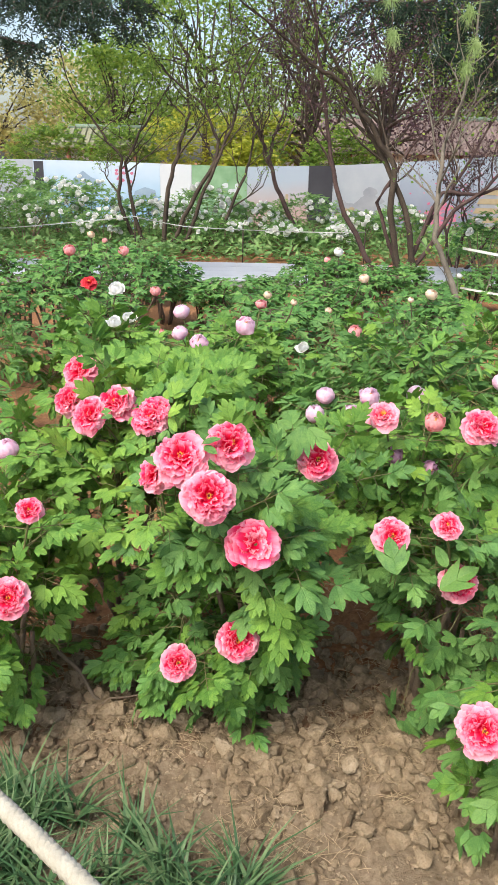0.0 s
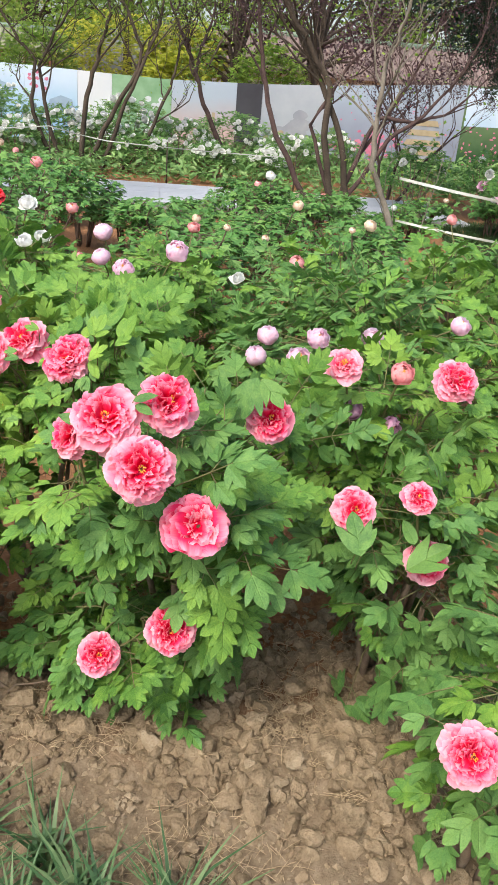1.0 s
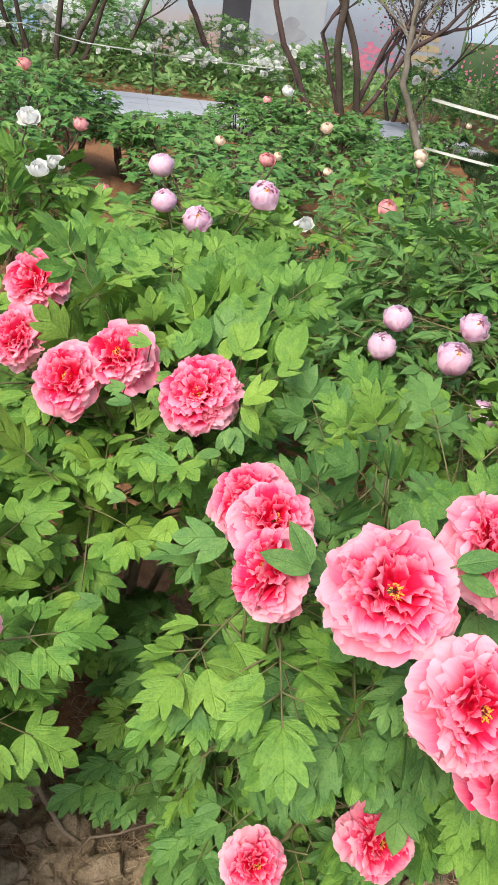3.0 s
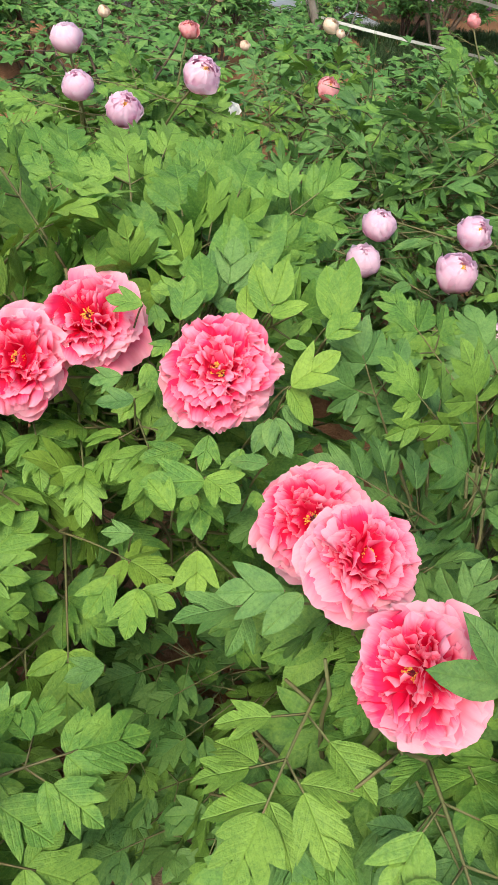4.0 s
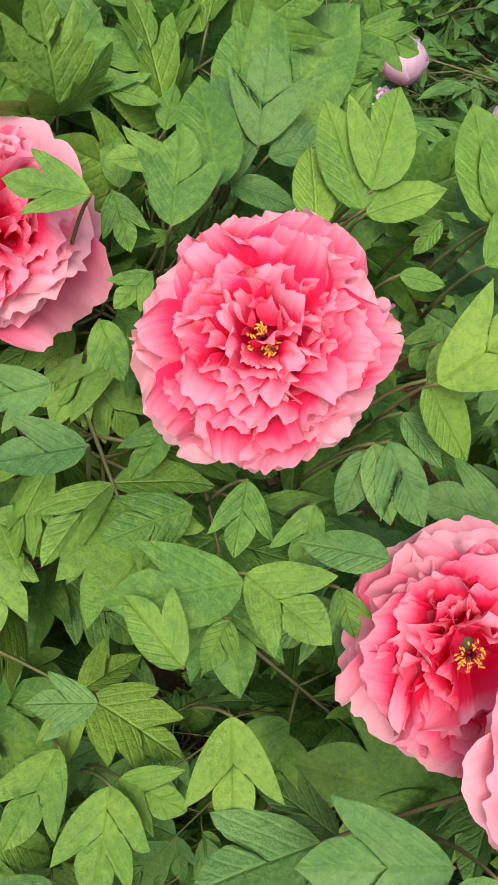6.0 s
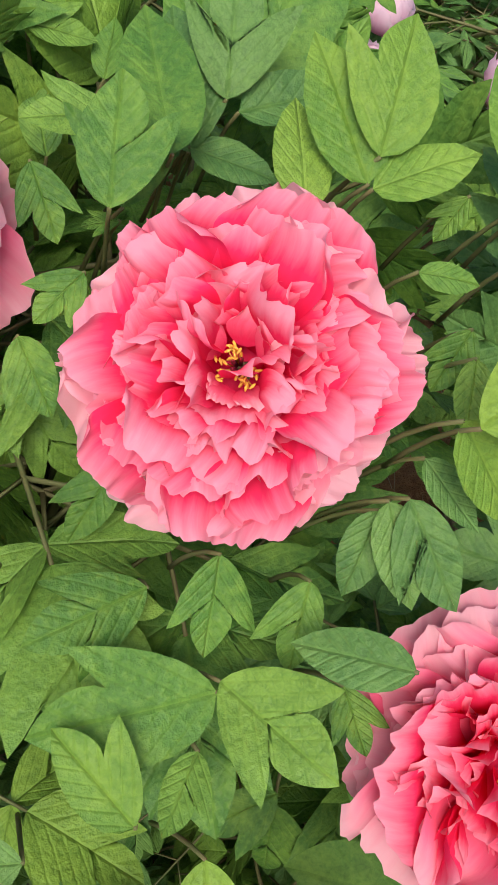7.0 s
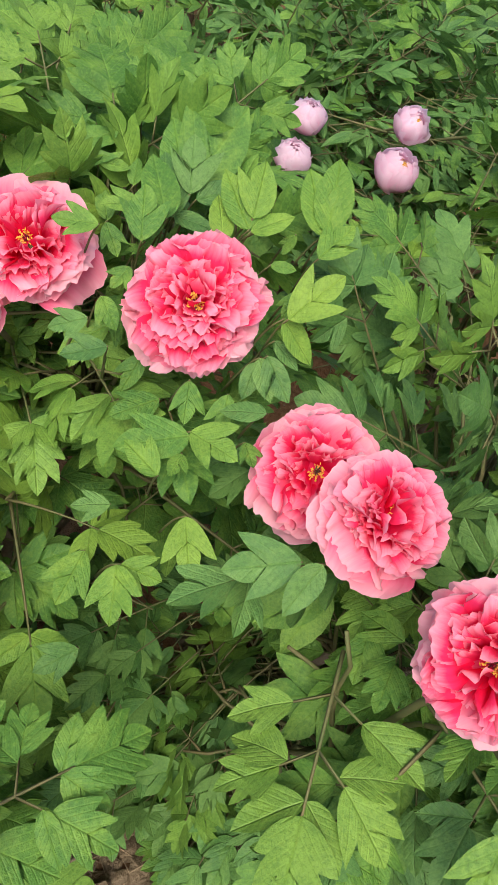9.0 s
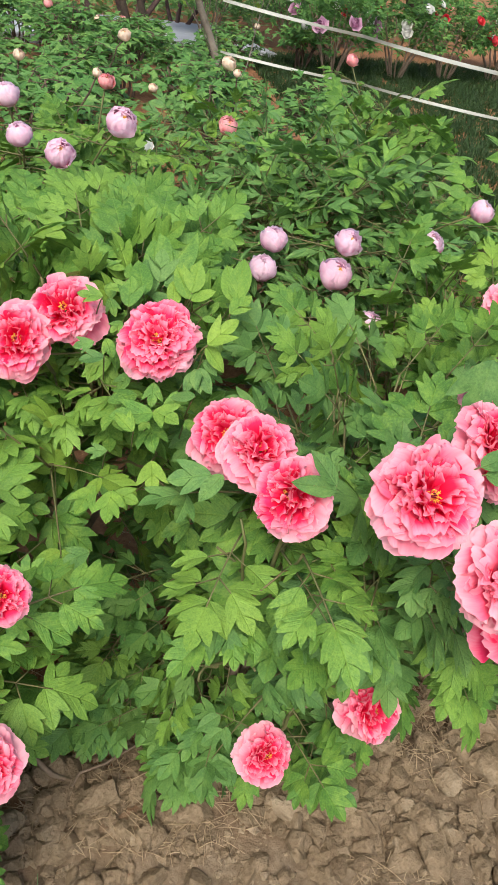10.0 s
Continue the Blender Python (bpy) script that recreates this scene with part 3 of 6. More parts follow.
def bud_flower(mat, seed, openness=0.3, nu=8, nv=6):
    """A globe of overlapping petals, radius 1, opening at the top."""
    rnd = random.Random(seed)
    b = Build()
    for ring, (n, rad, top) in enumerate(((3, 1.0, 30), (4, 0.97, 50), (4, 0.91, 63), (4, 0.82, 71), (4, 0.70, 77), (4, 0.55, 81), (3, 0.38, 84))):
        for i in range(n):
            a0 = 2 * math.pi * (i + 0.5 * ring + rnd.uniform(-0.15, 0.15)) / n
            half = math.pi / n * rnd.uniform(1.2, 1.5)
            out = 1 + openness * rnd.uniform(-0.1, 0.9) * (1.2 - 0.2 * ring)
            v, f, u = [], [], []
            for j in range(nv):
                s = j / (nv - 1)
                lat = radians(-78 + (78 + top + 8 * math.sin(3 * i + ring) - openness * 30) * s)
                for k in range(nu):
                    q = 2 * k / (nu - 1) - 1
                    w = half * q * (0.55 + 0.45 * math.sin(math.pi * min(1, s * 1.15) ** 0.8))
                    r = rad * (1 + 0.05 * q * q + (out - 1) * s * s + 0.10 * math.sin(5 * q + i * 2 + 4 * s) * s + 0.06 * math.sin(11 * q + i) * s * s)
                    edge = (0.09 * math.sin(7 * q + seed + i) + 0.05 * math.sin(15 * q + 2 * i)) * s ** 4
                    v.append((r * math.cos(lat) * math.cos(a0 + w), r * math.cos(lat) * math.sin(a0 + w), (0.4 + 0.6 * rad) * 0.98 * math.sin(lat + edge - 0.1 * q * q * s) + 0.1))
                    u.append((q * 0.5 + 0.5, 0.35 + 0.65 * s - 0.12 * ring * (1 - s)))
            for j in range(nv - 1):
                for k in range(nu - 1):
                    a = j * nu + k
                    f.append((a, a + 1, a + nu + 1, a + nu))
            b.add(v, f, u, 0)
    if 0.1 < openness < 0.6:
        h = heart(rnd)
        b.add(h.v, h.f, h.uv, 1, pose(0, 0, 0.5) @ Matrix.Scale(0.95, 4))
    return b.mesh("flower", [mat, STAMEN])


JOINED = {}


def simple_flower(parent, base, pos, facing, radius, mat, seed, style="full", label=""):
    key = (mat.name, style, seed % 2)
    if key not in JOINED:
        JOINED[key] = joined_flower(mat, seed, 0.72) if style == "full" else bud_flower(mat, seed, {"bud": 0.06, "cup": 0.30, "loose": 0.95}[style], 5 if style == "loose" else 8, 4 if style == "loose" else 6)
    z = Vector(facing).normalized()
    x = Vector((0, 1, 0.01)).cross(z).normalized()
    m = Matrix((x, z.cross(x), z)).transposed().to_4x4()
    m.translation = Vector(pos) - Vector(base)
    return part("flower", JOINED[key], parent, m @ pose(0, 0, 0, 0, 0, (seed * 77) % 360) @ Matrix.Scale(radius, 4), label)


# ------------------------------------------------------------------ peony bushes
def stem_mesh(a, b, rnd, r0=0.008, r1=0.004, green=False):
    a, b = Vector(a), Vector(b)
    mid = a.lerp(b, 0.5) + Vector((rnd.uniform(-0.04, 0.04), rnd.uniform(-0.04, 0.04), 0.05))
    pts = []
    for i in range(7):
        s = i / 6
        p = a.lerp(mid, s).lerp(mid.lerp(b, s), s)
        pts.append(p + Vector((rnd.uniform(-1, 1), rnd.uniform(-1, 1), 0)) * 0.006 * (0 < i < 6))
    v, f = tube(pts, [r0 + (r1 - r0) * i / 6 for i in range(7)], 6)
    return mesh_from("stem", v, f, STALK if green else WOOD), pts


def spread_tips(rnd, centre, radii, spacing, low, limit, tries=2600):
    """Growing tips over the outside of a rounded bush."""
    tips = []
    for _ in range(tries):
        a, c = rnd.uniform(0, 6.283), rnd.uniform(low, 1.0)
        s = math.sqrt(max(0.0, 1 - c * c))
        k = rnd.uniform(0.80, 1.04)
        p = Vector((centre[0] + radii[0] * s * math.cos(a) * k, centre[1] + radii[1] * s * math.sin(a) * k, centre[2] + radii[2] * c * k))
        if p.z > 0.05 and all((p - q).length > spacing for q in tips):
            tips.append(p)
            if len(tips) >= limit:
                break
    return tips


OPEN_AIR = (((-0.30, 2.10, 1.17), 0.14), ((-0.25, 2.16, 1.08), 0.11), ((-0.36, 1.95, 1.25), 0.16), ((-0.28, 2.08, 1.10), 0.12), ((-0.45, 1.72, 1.36), 0.2))


def alley(foot, top, r, n=7):
    """Free air over bare soil between the bushes."""
    return tuple((tuple(Vector(foot).lerp(Vector(top), i / (n - 1))), r) for i in range(n))


SOIL_GAPS = (alley((-0.38, 2.62, 0.0), (-0.32, 2.05, 0.52), 0.095) + alley((-0.43, 2.73, 0.0), (-0.29, 1.95, 0.50), 0.085) + alley((-0.46, 2.24, 0.0), (-0.36, 1.85, 0.50), 0.12)
             + alley((-0.36, 2.35, 0.0), (-0.27, 1.85, 0.45), 0.07)
             + alley((0.48, 2.80, 0.0), (0.36, 1.90, 0.62), 0.11) + alley((0.46, 2.40, 0.0), (0.36, 1.80, 0.45), 0.13) + alley((0.45, 2.15, 0.0), (0.40, 1.7, 0.4), 0.12)
             + alley((-0.09, 2.20, 0.50), (-0.21, 2.04, 0.76), 0.08, 4) + alley((-0.16, 2.09, 0.50), (-0.26, 1.98, 0.76), 0.08, 4)
             + alley((-0.16, 2.26, 0.48), (-0.26, 2.08, 0.76), 0.09, 4) + alley((-0.19, 2.36, 0.48), (-0.30, 2.05, 0.76), 0.08, 4))


BUD_AIR = (alley((0.40, 3.05, 0.80), (0.08, 2.45, 1.05), 0.085) + alley((0.49, 2.87, 0.81), (0.13, 2.41, 1.03), 0.085) + alley((0.56, 2.95, 0.86), (0.22, 2.49, 1.05), 0.08)
           + alley((0.40, 3.05, 0.80), (0.18, 2.35, 1.07), 0.08) + alley((0.53, 2.88, 0.83), (0.26, 2.24, 1.08), 0.08))


def peony_bush(base, centre, radii, seed, label, leaves, flowers=(), spacing=0.14, per_tip=5, low=-0.75, limit=60, fresh=0.1, scale=1.0, keep_clear=(), group="peony bushes", lean=0.0, depth_layer=True, skirt=()):
    """flowers: (position, facing, radius, material, style). keep_clear: (position, radius) where no leaf may sit."""
    rnd = random.Random(seed)
    base = Vector(base)
    bush = holder("peony_bush", base, label, "peony bush", group)
    centre = Vector(centre)
    tips = spread_tips(rnd, centre, radii, spacing, low, limit)
    if depth_layer:
        tips += spread_tips(rnd, centre, [0.68 * r for r in radii], spacing * 1.2, -0.6, 18)
    for p in tips:
        p.y += lean * (p.z - centre.z)
    count, rest = 0, Build()
    trunks = []
    for i in range(7):
        a = i * 0.9 + rnd.uniform(-0.2, 0.2)
        top = centre + Vector((math.cos(a) * radii[0] * 0.45, math.sin(a) * radii[1] * 0.45, radii[2] * rnd.uniform(-0.35, 0.15)))
        me, pts = stem_mesh(base + Vector((math.cos(a), math.sin(a), 0)) * 0.05 - Vector((0, 0, 0.03)), top, rnd, 0.013, 0.007)
        part("branch", me, bush, Matrix.Translation(-base))
        trunks.extend(pts[2:])
    clear = [(Vector(p), r) for p, r in tuple(keep_clear) + OPEN_AIR + SOIL_GAPS + BUD_AIR if (Vector(p) - centre).length < max(radii) + 0.5]
    for f in flowers:
        for s in (0.0, 0.05, 0.1, 0.16, 0.22):
            clear.append((Vector(f[0]) + Vector(f[1]).normalized() * s, f[2] * (1.3 + 2.2 * s)))
    for f in flowers:
        pos, n = Vector(f[0]), Vector(f[1]).normalized()
        foot = min(trunks, key=lambda q: (q - pos).length + 0.6 * max(0.0, q.z - pos.z + 0.1))
        me, pts = stem_mesh(foot, pos - n * f[2] * 0.2, rnd, 0.004, 0.003, True)
        part("stem", me, bush, Matrix.Translation(-base))
        s = rnd.randrange(1000)
        if f[4] == "hero":
            full_flower(bush, base, pos, n, f[2], f[3], s, 1.55, spurs=(((0.90, -0.40, 0.30), 0.98, 0.42), ((-0.88, 0.42, -0.16), 1.00, 0.22)))
        elif f[4] == "crown":
            full_flower(bush, base, pos, n, f[2], f[3], s, 0.75, crown=True)
        elif f[4] == "petals":
            full_flower(bush, base, pos, n, f[2], f[3], s, 0.9)
        else:
            simple_flower(bush, base, pos, n, f[2], f[3], s, f[4])
        for k in range(5):
            a = k * 2.4 + rnd.uniform(-0.3, 0.3)
            foot2 = pts[5 - k // 2] if k < 4 else pts[3]
            side = Vector((math.cos(a), math.sin(a), rnd.uniform(-0.1, 0.25)))
            if any((foot2 + side.normalized() * q - c).length < r for c, r in clear for q in (0.1, 0.18)):
                continue
            m = frame_to(foot2 - base - n * 0.01, side, Vector((0, 0, 1)) + 0.4 * n) @ Matrix.Scale(scale * rnd.uniform(0.75, 1.0), 4)
            part("leaf", rnd.choice(leaves), bush, m)
            count += 1
    for tip in tips:
        foot = min(trunks, key=lambda q: (q - tip).length)
        me, pts = stem_mesh(foot, tip, rnd, 0.0032, 0.002, True)
        part("stem", me, bush, Matrix.Translation(-base))
        nrm = Vector(((tip.x - centre.x) / radii[0], (tip.y - centre.y) / radii[1], (tip.z - centre.z) / radii[2] + 0.25)).normalized()
        t1 = nrm.cross(Vector((0.2, 0.1, 1))).normalized()
        t2 = nrm.cross(t1)
        pool = LEAVES_FRESH if rnd.random() < fresh else leaves
        turn = rnd.uniform(0, 6.283)
        for k in range(per_tip):
            a = turn + k * 2.4
            s = k / max(1, per_tip - 1)
            d = math.cos(a) * t1 + math.sin(a) * t2 + nrm * (1.15 - 0.95 * s) - Vector((0, 0, 0.28 * (1 - max(0.0, nrm.z)) + 0.05 * s))
            d.normalize()
            up = nrm * 0.65 + Vector((0, 0, 0.85)) + Vector((rnd.uniform(-0.3, 0.3), rnd.uniform(-0.3, 0.3), 0))
            at = pts[6].lerp(pts[4], s)
            if any((at + d * q * scale - c).length < r for c, r in clear for q in (0.0, 0.05, 0.1, 0.15, 0.2)):
                continue
            if (at + d * 0.17).z < 0.03:
                continue
            m = frame_to(at - base, d, up) @ Matrix.Scale(scale * rnd.uniform(0.8, 1.15), 4)
            if count < 297:
                part("leaf", rnd.choice(pool), bush, m)
                count += 1
            else:
                d = LEAF_SHAPE[rnd.choice(leaves).name]
                rest.add(d.v, d.f, d.uv, d.m, m)
    for c, r, n, rise in skirt:
        for _ in range(n):
            a, q = rnd.uniform(0, 6.283), math.sqrt(rnd.random())
            at = Vector(c) + Vector((math.cos(a) * r[0] * q, math.sin(a) * r[1] * q, rnd.uniform(-1, 1) * r[2]))
            d = (Vector((math.cos(a), math.sin(a), rnd.uniform(-0.1, 0.3) + rise)) + Vector((rnd.gauss(0, 0.4), rnd.gauss(0, 0.4), 0))).normalized()
            m = frame_to(at - base, d, Vector((rnd.gauss(0, 0.2), -0.3 - rise, 1))) @ Matrix.Scale(scale * rnd.uniform(0.75, 1.05), 4)
            if rise and any((at + d * k - p).length < cr for p, cr in clear for k in (0.0, 0.06, 0.12, 0.18)):
                continue
            if rise:
                foot = min(trunks, key=lambda p: (p - at).length)
                part("stem", stem_mesh(foot, at, rnd, 0.0032, 0.002, True)[0], bush, Matrix.Translation(-base))
            if count < 297:
                part("leaf", rnd.choice(leaves), bush, m)
                count += 1
            else:
                sh = LEAF_SHAPE[rnd.choice(leaves).name]
                rest.add(sh.v, sh.f, sh.uv, sh.m, m)
    if rest.v:
        part("foliage", rest.mesh("foliage", [LEAF_DEEP, STALK]), bush, kind="stuff")
    return bush


PINK_LABEL = "peony bush with full coral-pink double flowers and broad divided green leaves"
# the bush closest to the walk, in the middle of the bed
front_bush = peony_bush((0.06, 2.25, 0), (0.02, 2.03, 0.56), (0.23, 0.20, 0.46), 21, PINK_LABEL, LEAVES_BLUE + LEAVES[:3], [
    ((-0.071, 1.740, 1.060), (-0.15, -0.72, 0.68), 0.064, CORAL, "petals"),
    ((0.037, 1.772, 1.081), (0.35, -0.65, 0.65), 0.059, CORAL, "petals"),
    ((-0.007, 1.658, 1.000), (0.1, -0.85, 0.55), 0.060, CORAL, "petals"),
    ((0.100, 1.695, 0.863), (0.15, -0.8, 0.58), 0.064, CORAL, "crown"),
    ((-0.097, 1.885, 0.395), (0.0, -0.75, 0.62), 0.052, CORAL, "petals"),
    ((0.064, 1.850, 0.493), (0.05, -0.75, 0.62), 0.056, CORAL, "petals"),
    ((-0.124, 2.122, 0.890), (-0.45, -0.55, 0.7), 0.062, CORAL, "petals"),
    ((-0.113, 2.038, 0.916), (0.0, -0.45, 0.85), 0.057, CORAL, "petals"),
    ((-0.145, 1.880, 0.965), (-0.75, -0.25, 0.5), 0.054, CORAL, "petals"),
    ((0.268, 2.015, 0.950), (0.2, -0.75, 0.6), 0.058, CORAL, "petals"),
], spacing=0.095, limit=84, low=-0.9, per_tip=4, lean=-0.4, scale=0.92, skirt=(((0.17, 2.18, 0.88), (0.17, 0.13, 0.04), 20, 0.8), ((0.30, 2.28, 0.78), (0.12, 0.12, 0.05), 12, 0.8), ((-0.05, 2.32, 0.28), (0.21, 0.24, 0.15), 96, 0.0), ((0.0, 2.12, 0.2), (0.12, 0.10, 0.1), 16, 0.0)), keep_clear=(((-0.31, 1.95, 0.88), 0.10), ((-0.25, 2.05, 0.76), 0.10), ((-0.09, 1.825, 0.437), 0.068), ((-0.09, 1.78, 0.49), 0.07), ((0.076, 1.81, 0.53), 0.068), ((0.076, 1.77, 0.583), 0.07), ((-0.15, 1.83, 0.52), 0.10), ((-0.21, 1.78, 0.65), 0.11), ((-0.27, 1.73, 0.80), 0.11), ((-0.11, 1.77, 0.53), 0.10), ((-0.13, 1.66, 0.68), 0.10), ((0.04, 1.75, 0.64), 0.09), ((0.0, 1.65, 0.79), 0.09)))
# the bush behind it, with the flower that the walk ends on
hero_bush = peony_bush((-0.35, 2.75, 0), (-0.34, 2.56, 0.58), (0.33, 0.31, 0.44), 33, PINK_LABEL, LEAVES, [
    ((-0.194, 2.264, 0.980), (-0.42, -0.52, 0.74), 0.064, CORAL, "hero"),
    ((-0.316, 2.372, 0.990), (-0.35, -0.5, 0.75), 0.062, CORAL, "petals"),
    ((-0.395, 2.355, 0.955), (-0.3, -0.7, 0.6), 0.060, CORAL, "petals"),
    ((-0.465, 2.572, 1.036), (-0.3, -0.6, 0.7), 0.058, CORAL, "petals"),
    ((-0.489, 2.500, 0.960), (-0.5, -0.6, 0.6), 0.058, CORAL, "petals"),
], spacing=0.115, limit=70, low=-0.02, fresh=0.3, per_tip=4, scale=1.0, skirt=(((-0.20, 2.60, 0.92), (0.20, 0.16, 0.04), 26, 0.9), ((-0.24, 2.88, 0.87), (0.22, 0.16, 0.05), 30, 0.8)), keep_clear=(((-0.30, 2.0, 0.80), 0.11), ((-0.22, 2.12, 0.68), 0.10)))
# the bush beside it, by the border
peony_bush((-0.66, 2.2, 0), (-0.65, 2.12, 0.42), (0.20, 0.2, 0.34), 45, PINK_LABEL, LEAVES, [
    ((-0.491, 1.95, 0.821), (0.1, -0.6, 0.75), 0.038, CORAL, "petals"),
    ((-0.540, 1.868, 0.606), (0.1, -0.85, 0.5), 0.054, CORAL, "petals"),
    ((-0.657, 2.335, 0.845), (0, -0.4, 0.9), 0.035, LILAC, "bud"),
], spacing=0.11, limit=44, fresh=0.35, per_tip=4, scale=0.9)
side_bush = peony_bush((0.72, 2.25, 0), (0.70, 2.12, 0.47), (0.16, 0.17, 0.32), 51, PINK_LABEL, LEAVES_BLUE + LEAVES[:2], [
    ((0.611, 1.925, 0.805), (0.1, -0.6, 0.8), 0.040, CORAL, "petals"),
    ((0.471, 1.929, 0.770), (-0.1, -0.75, 0.65), 0.051, CORAL, "petals"),
    ((0.664, 1.93, 0.630), (0.15, -0.8, 0.5), 0.052, CORAL, "petals"),
], spacing=0.11, limit=46, per_tip=4, scale=0.97)
peony_bush((0.72, 2.75, 0), (0.68, 2.58, 0.58), (0.36, 0.26, 0.36), 57, "peony bush with coral-pink and fading purple flowers above green leaves", LEAVES + LEAVES_FRESH[:2], [
    ((0.759, 2.196, 0.989), (0.2, -0.65, 0.7), 0.059, CORAL, "petals"),
    ((0.636, 2.249, 0.985), (0, -0.6, 0.7), 0.028, SALMON, "cup"),
    ((0.483, 2.251, 1.000), (-0.1, -0.5, 0.8), 0.047, CORAL, "full"),
    ((0.545, 2.33, 0.85), (-0.3, -0.5, 0.5), 0.024, PURPLE, "cup"),
    ((0.66, 2.34, 0.80), (0.2, -0.7, 0.2), 0.026, PURPLE, "cup"),
], spacing=0.13, limit=56, fresh=0.25, per_tip=4, low=-0.1, scale=0.92)
peony_bush((0.80, 1.62, 0), (0.82, 1.57, 0.46), (0.12, 0.12, 0.27), 63, "peony bush with a rose-pink flower leaning over bare soil", LEAVES_BLUE + LEAVES[:2], [
    ((0.566, 1.365, 0.620), (-0.1, -0.8, 0.55), 0.056, CORAL, "petals"),
], spacing=0.12, limit=22, fresh=0.2, per_tip=4)
# second row, fine-leaved bush with lilac buds
peony_bush((0.72, 3.6, 0), (0.78, 3.52, 0.52), (0.42, 0.34, 0.38), 71, "peony bush with globe-shaped lilac-pink buds and narrow leaves", LEAVES_NARROW, [
    ((0.409, 3.08, 0.815), (-0.1, -0.3, 0.95), 0.036, LILAC, "bud"),
    ((0.562, 2.947, 0.853), (0.1, -0.6, 0.75), 0.035, LILAC, "cup"),
    ((0.490, 2.865, 0.800), (0, -0.5, 0.85), 0.042, LILAC, "cup"),
    ((0.365, 3.034, 0.752), (-0.2, -0.4, 0.9), 0.037, LILAC, "bud"),
    ((0.705, 2.795, 0.905), (0.2, -0.5, 0.8), 0.036, LILAC, "cup"),
    ((1.115, 3.09, 0.880), (0.2, -0.4, 0.9), 0.035, LILAC, "cup"),
    ((0.53, 2.73, 0.72), (0.1, -0.3, 0.9), 0.035, LILAC, "bud"),
], spacing=0.125, per_tip=5, limit=66, fresh=0.0, low=-0.2, scale=1.3)
peony_bush((0.0, 3.95, 0), (0.0, 3.85, 0.5), (0.34, 0.27, 0.40), 77, "peony bush with lilac-pink cup flowers above green leaves", LEAVES_MID, [
    ((0.084, 3.48, 1.012), (0.1, -0.7, 0.7), 0.042, LILAC, "cup"),
    ((-0.117, 3.357, 0.960), (0, -0.7, 0.7), 0.037, LILAC, "cup"),
    ((-0.209, 3.613, 1.044), (-0.1, -0.2, 0.9), 0.035, LILAC, "bud"),
    ((-0.204, 3.446, 0.982), (-0.3, -0.4, 0.8), 0.033, LILAC, "bud"),
    ((0.162, 3.945, 1.028), (0, -0.5, 0.8), 0.024, SALMON, "cup"),
], spacing=0.14, per_tip=4, limit=60)


def leaf_spray(bush, rows, mat, seed, up=(-0.25, -0.45, 0.85)):
    """Leaflets set one by one: foot, tip, shape; each with its own short stalk."""
    rnd = random.Random(seed)
    base = bush.matrix_basis.translation
    for foot, tip, shape in rows:
        a, c = Vector(foot) - base, Vector(tip) - base
        b = Build()
        v, f, u = blade(shape, (c - a).length, rnd, 23, 7, rnd.uniform(0.1, 0.2), rnd.uniform(0.02, 0.12))
        m = frame_to(a, c - a, Vector(up) + Vector((rnd.uniform(-0.2, 0.2), rnd.uniform(-0.2, 0.2), 0)))
        b.add(v, f, u, 0, m)
        b.add(*tube(bend(a + Vector((rnd.uniform(-0.01, 0.01), 0.035, -0.06)), a, 0.006, 4), [0.0013, 0.0012, 0.0011, 0.001, 0.0009], 5), mat=1)
        part("leaf", b.mesh("leaf", [mat, STALK]), bush)


leaf_spray(hero_bush, [
    ((-0.241, 2.221, 0.918), (-0.290, 2.211, 0.918), "trifid"),
    ((-0.229, 2.176, 0.911), (-0.296, 2.180, 0.913), "cleft"),
    ((-0.227, 2.179, 0.913), (-0.205, 2.130, 0.919), "trifid"),
    ((-0.242, 2.160, 0.907), (-0.263, 2.138, 0.910), "cleft_r"),
], LEAF, 200)
leaf_spray(hero_bush, [
    ((-0.217, 2.214, 0.940), (-0.229, 2.189, 0.912), "trifid"),
    ((-0.185, 2.198, 0.931), (-0.200, 2.175, 0.907), "cleft"),
    ((-0.177, 2.167, 0.898), (-0.179, 2.141, 0.893), "trifid"),
    ((-0.236, 2.278, 0.925), (-0.262, 2.262, 0.898), "cleft"),
], LEAF, 201)
leaf_spray(hero_bush, [
    ((-0.159, 2.204, 0.958), (-0.177, 2.187, 0.932), "lance"),
    ((-0.157, 2.204, 0.963), (-0.157, 2.171, 0.938), "lance"),
    ((-0.151, 2.201, 0.966), (-0.143, 2.163, 0.942), "cleft"),
    ((-0.140, 2.212, 0.973), (-0.127, 2.184, 0.958), "ovate"),
    ((-0.176, 2.146, 0.951), (-0.207, 2.175, 0.939), "ovate"),
], LEAF_BLUE, 202)
leaf_spray(hero_bush, [
    ((-0.127, 2.265, 1.017), (-0.107, 2.252, 1.019), "lance"),
    ((-0.099, 2.253, 0.994), (-0.115, 2.245, 0.970), "trifid"),
    ((-0.089, 2.293, 1.029), (-0.101, 2.291, 1.010), "cleft"),
    ((-0.106, 2.239, 0.992), (-0.115, 2.219, 0.970), "ovate"),
], LEAF, 203)
leaf_spray(hero_bush, [
    ((-0.138, 2.296, 1.036), (-0.148, 2.341, 1.074), "ovate"),
    ((-0.134, 2.299, 1.045), (-0.114, 2.327, 1.087), "cleft_r"),
    ((-0.137, 2.294, 1.035), (-0.102, 2.284, 1.056), "lance"),
    ((-0.163, 2.295, 1.027), (-0.153, 2.335, 1.053), "ovate"),
], LEAF_FRESH, 204)
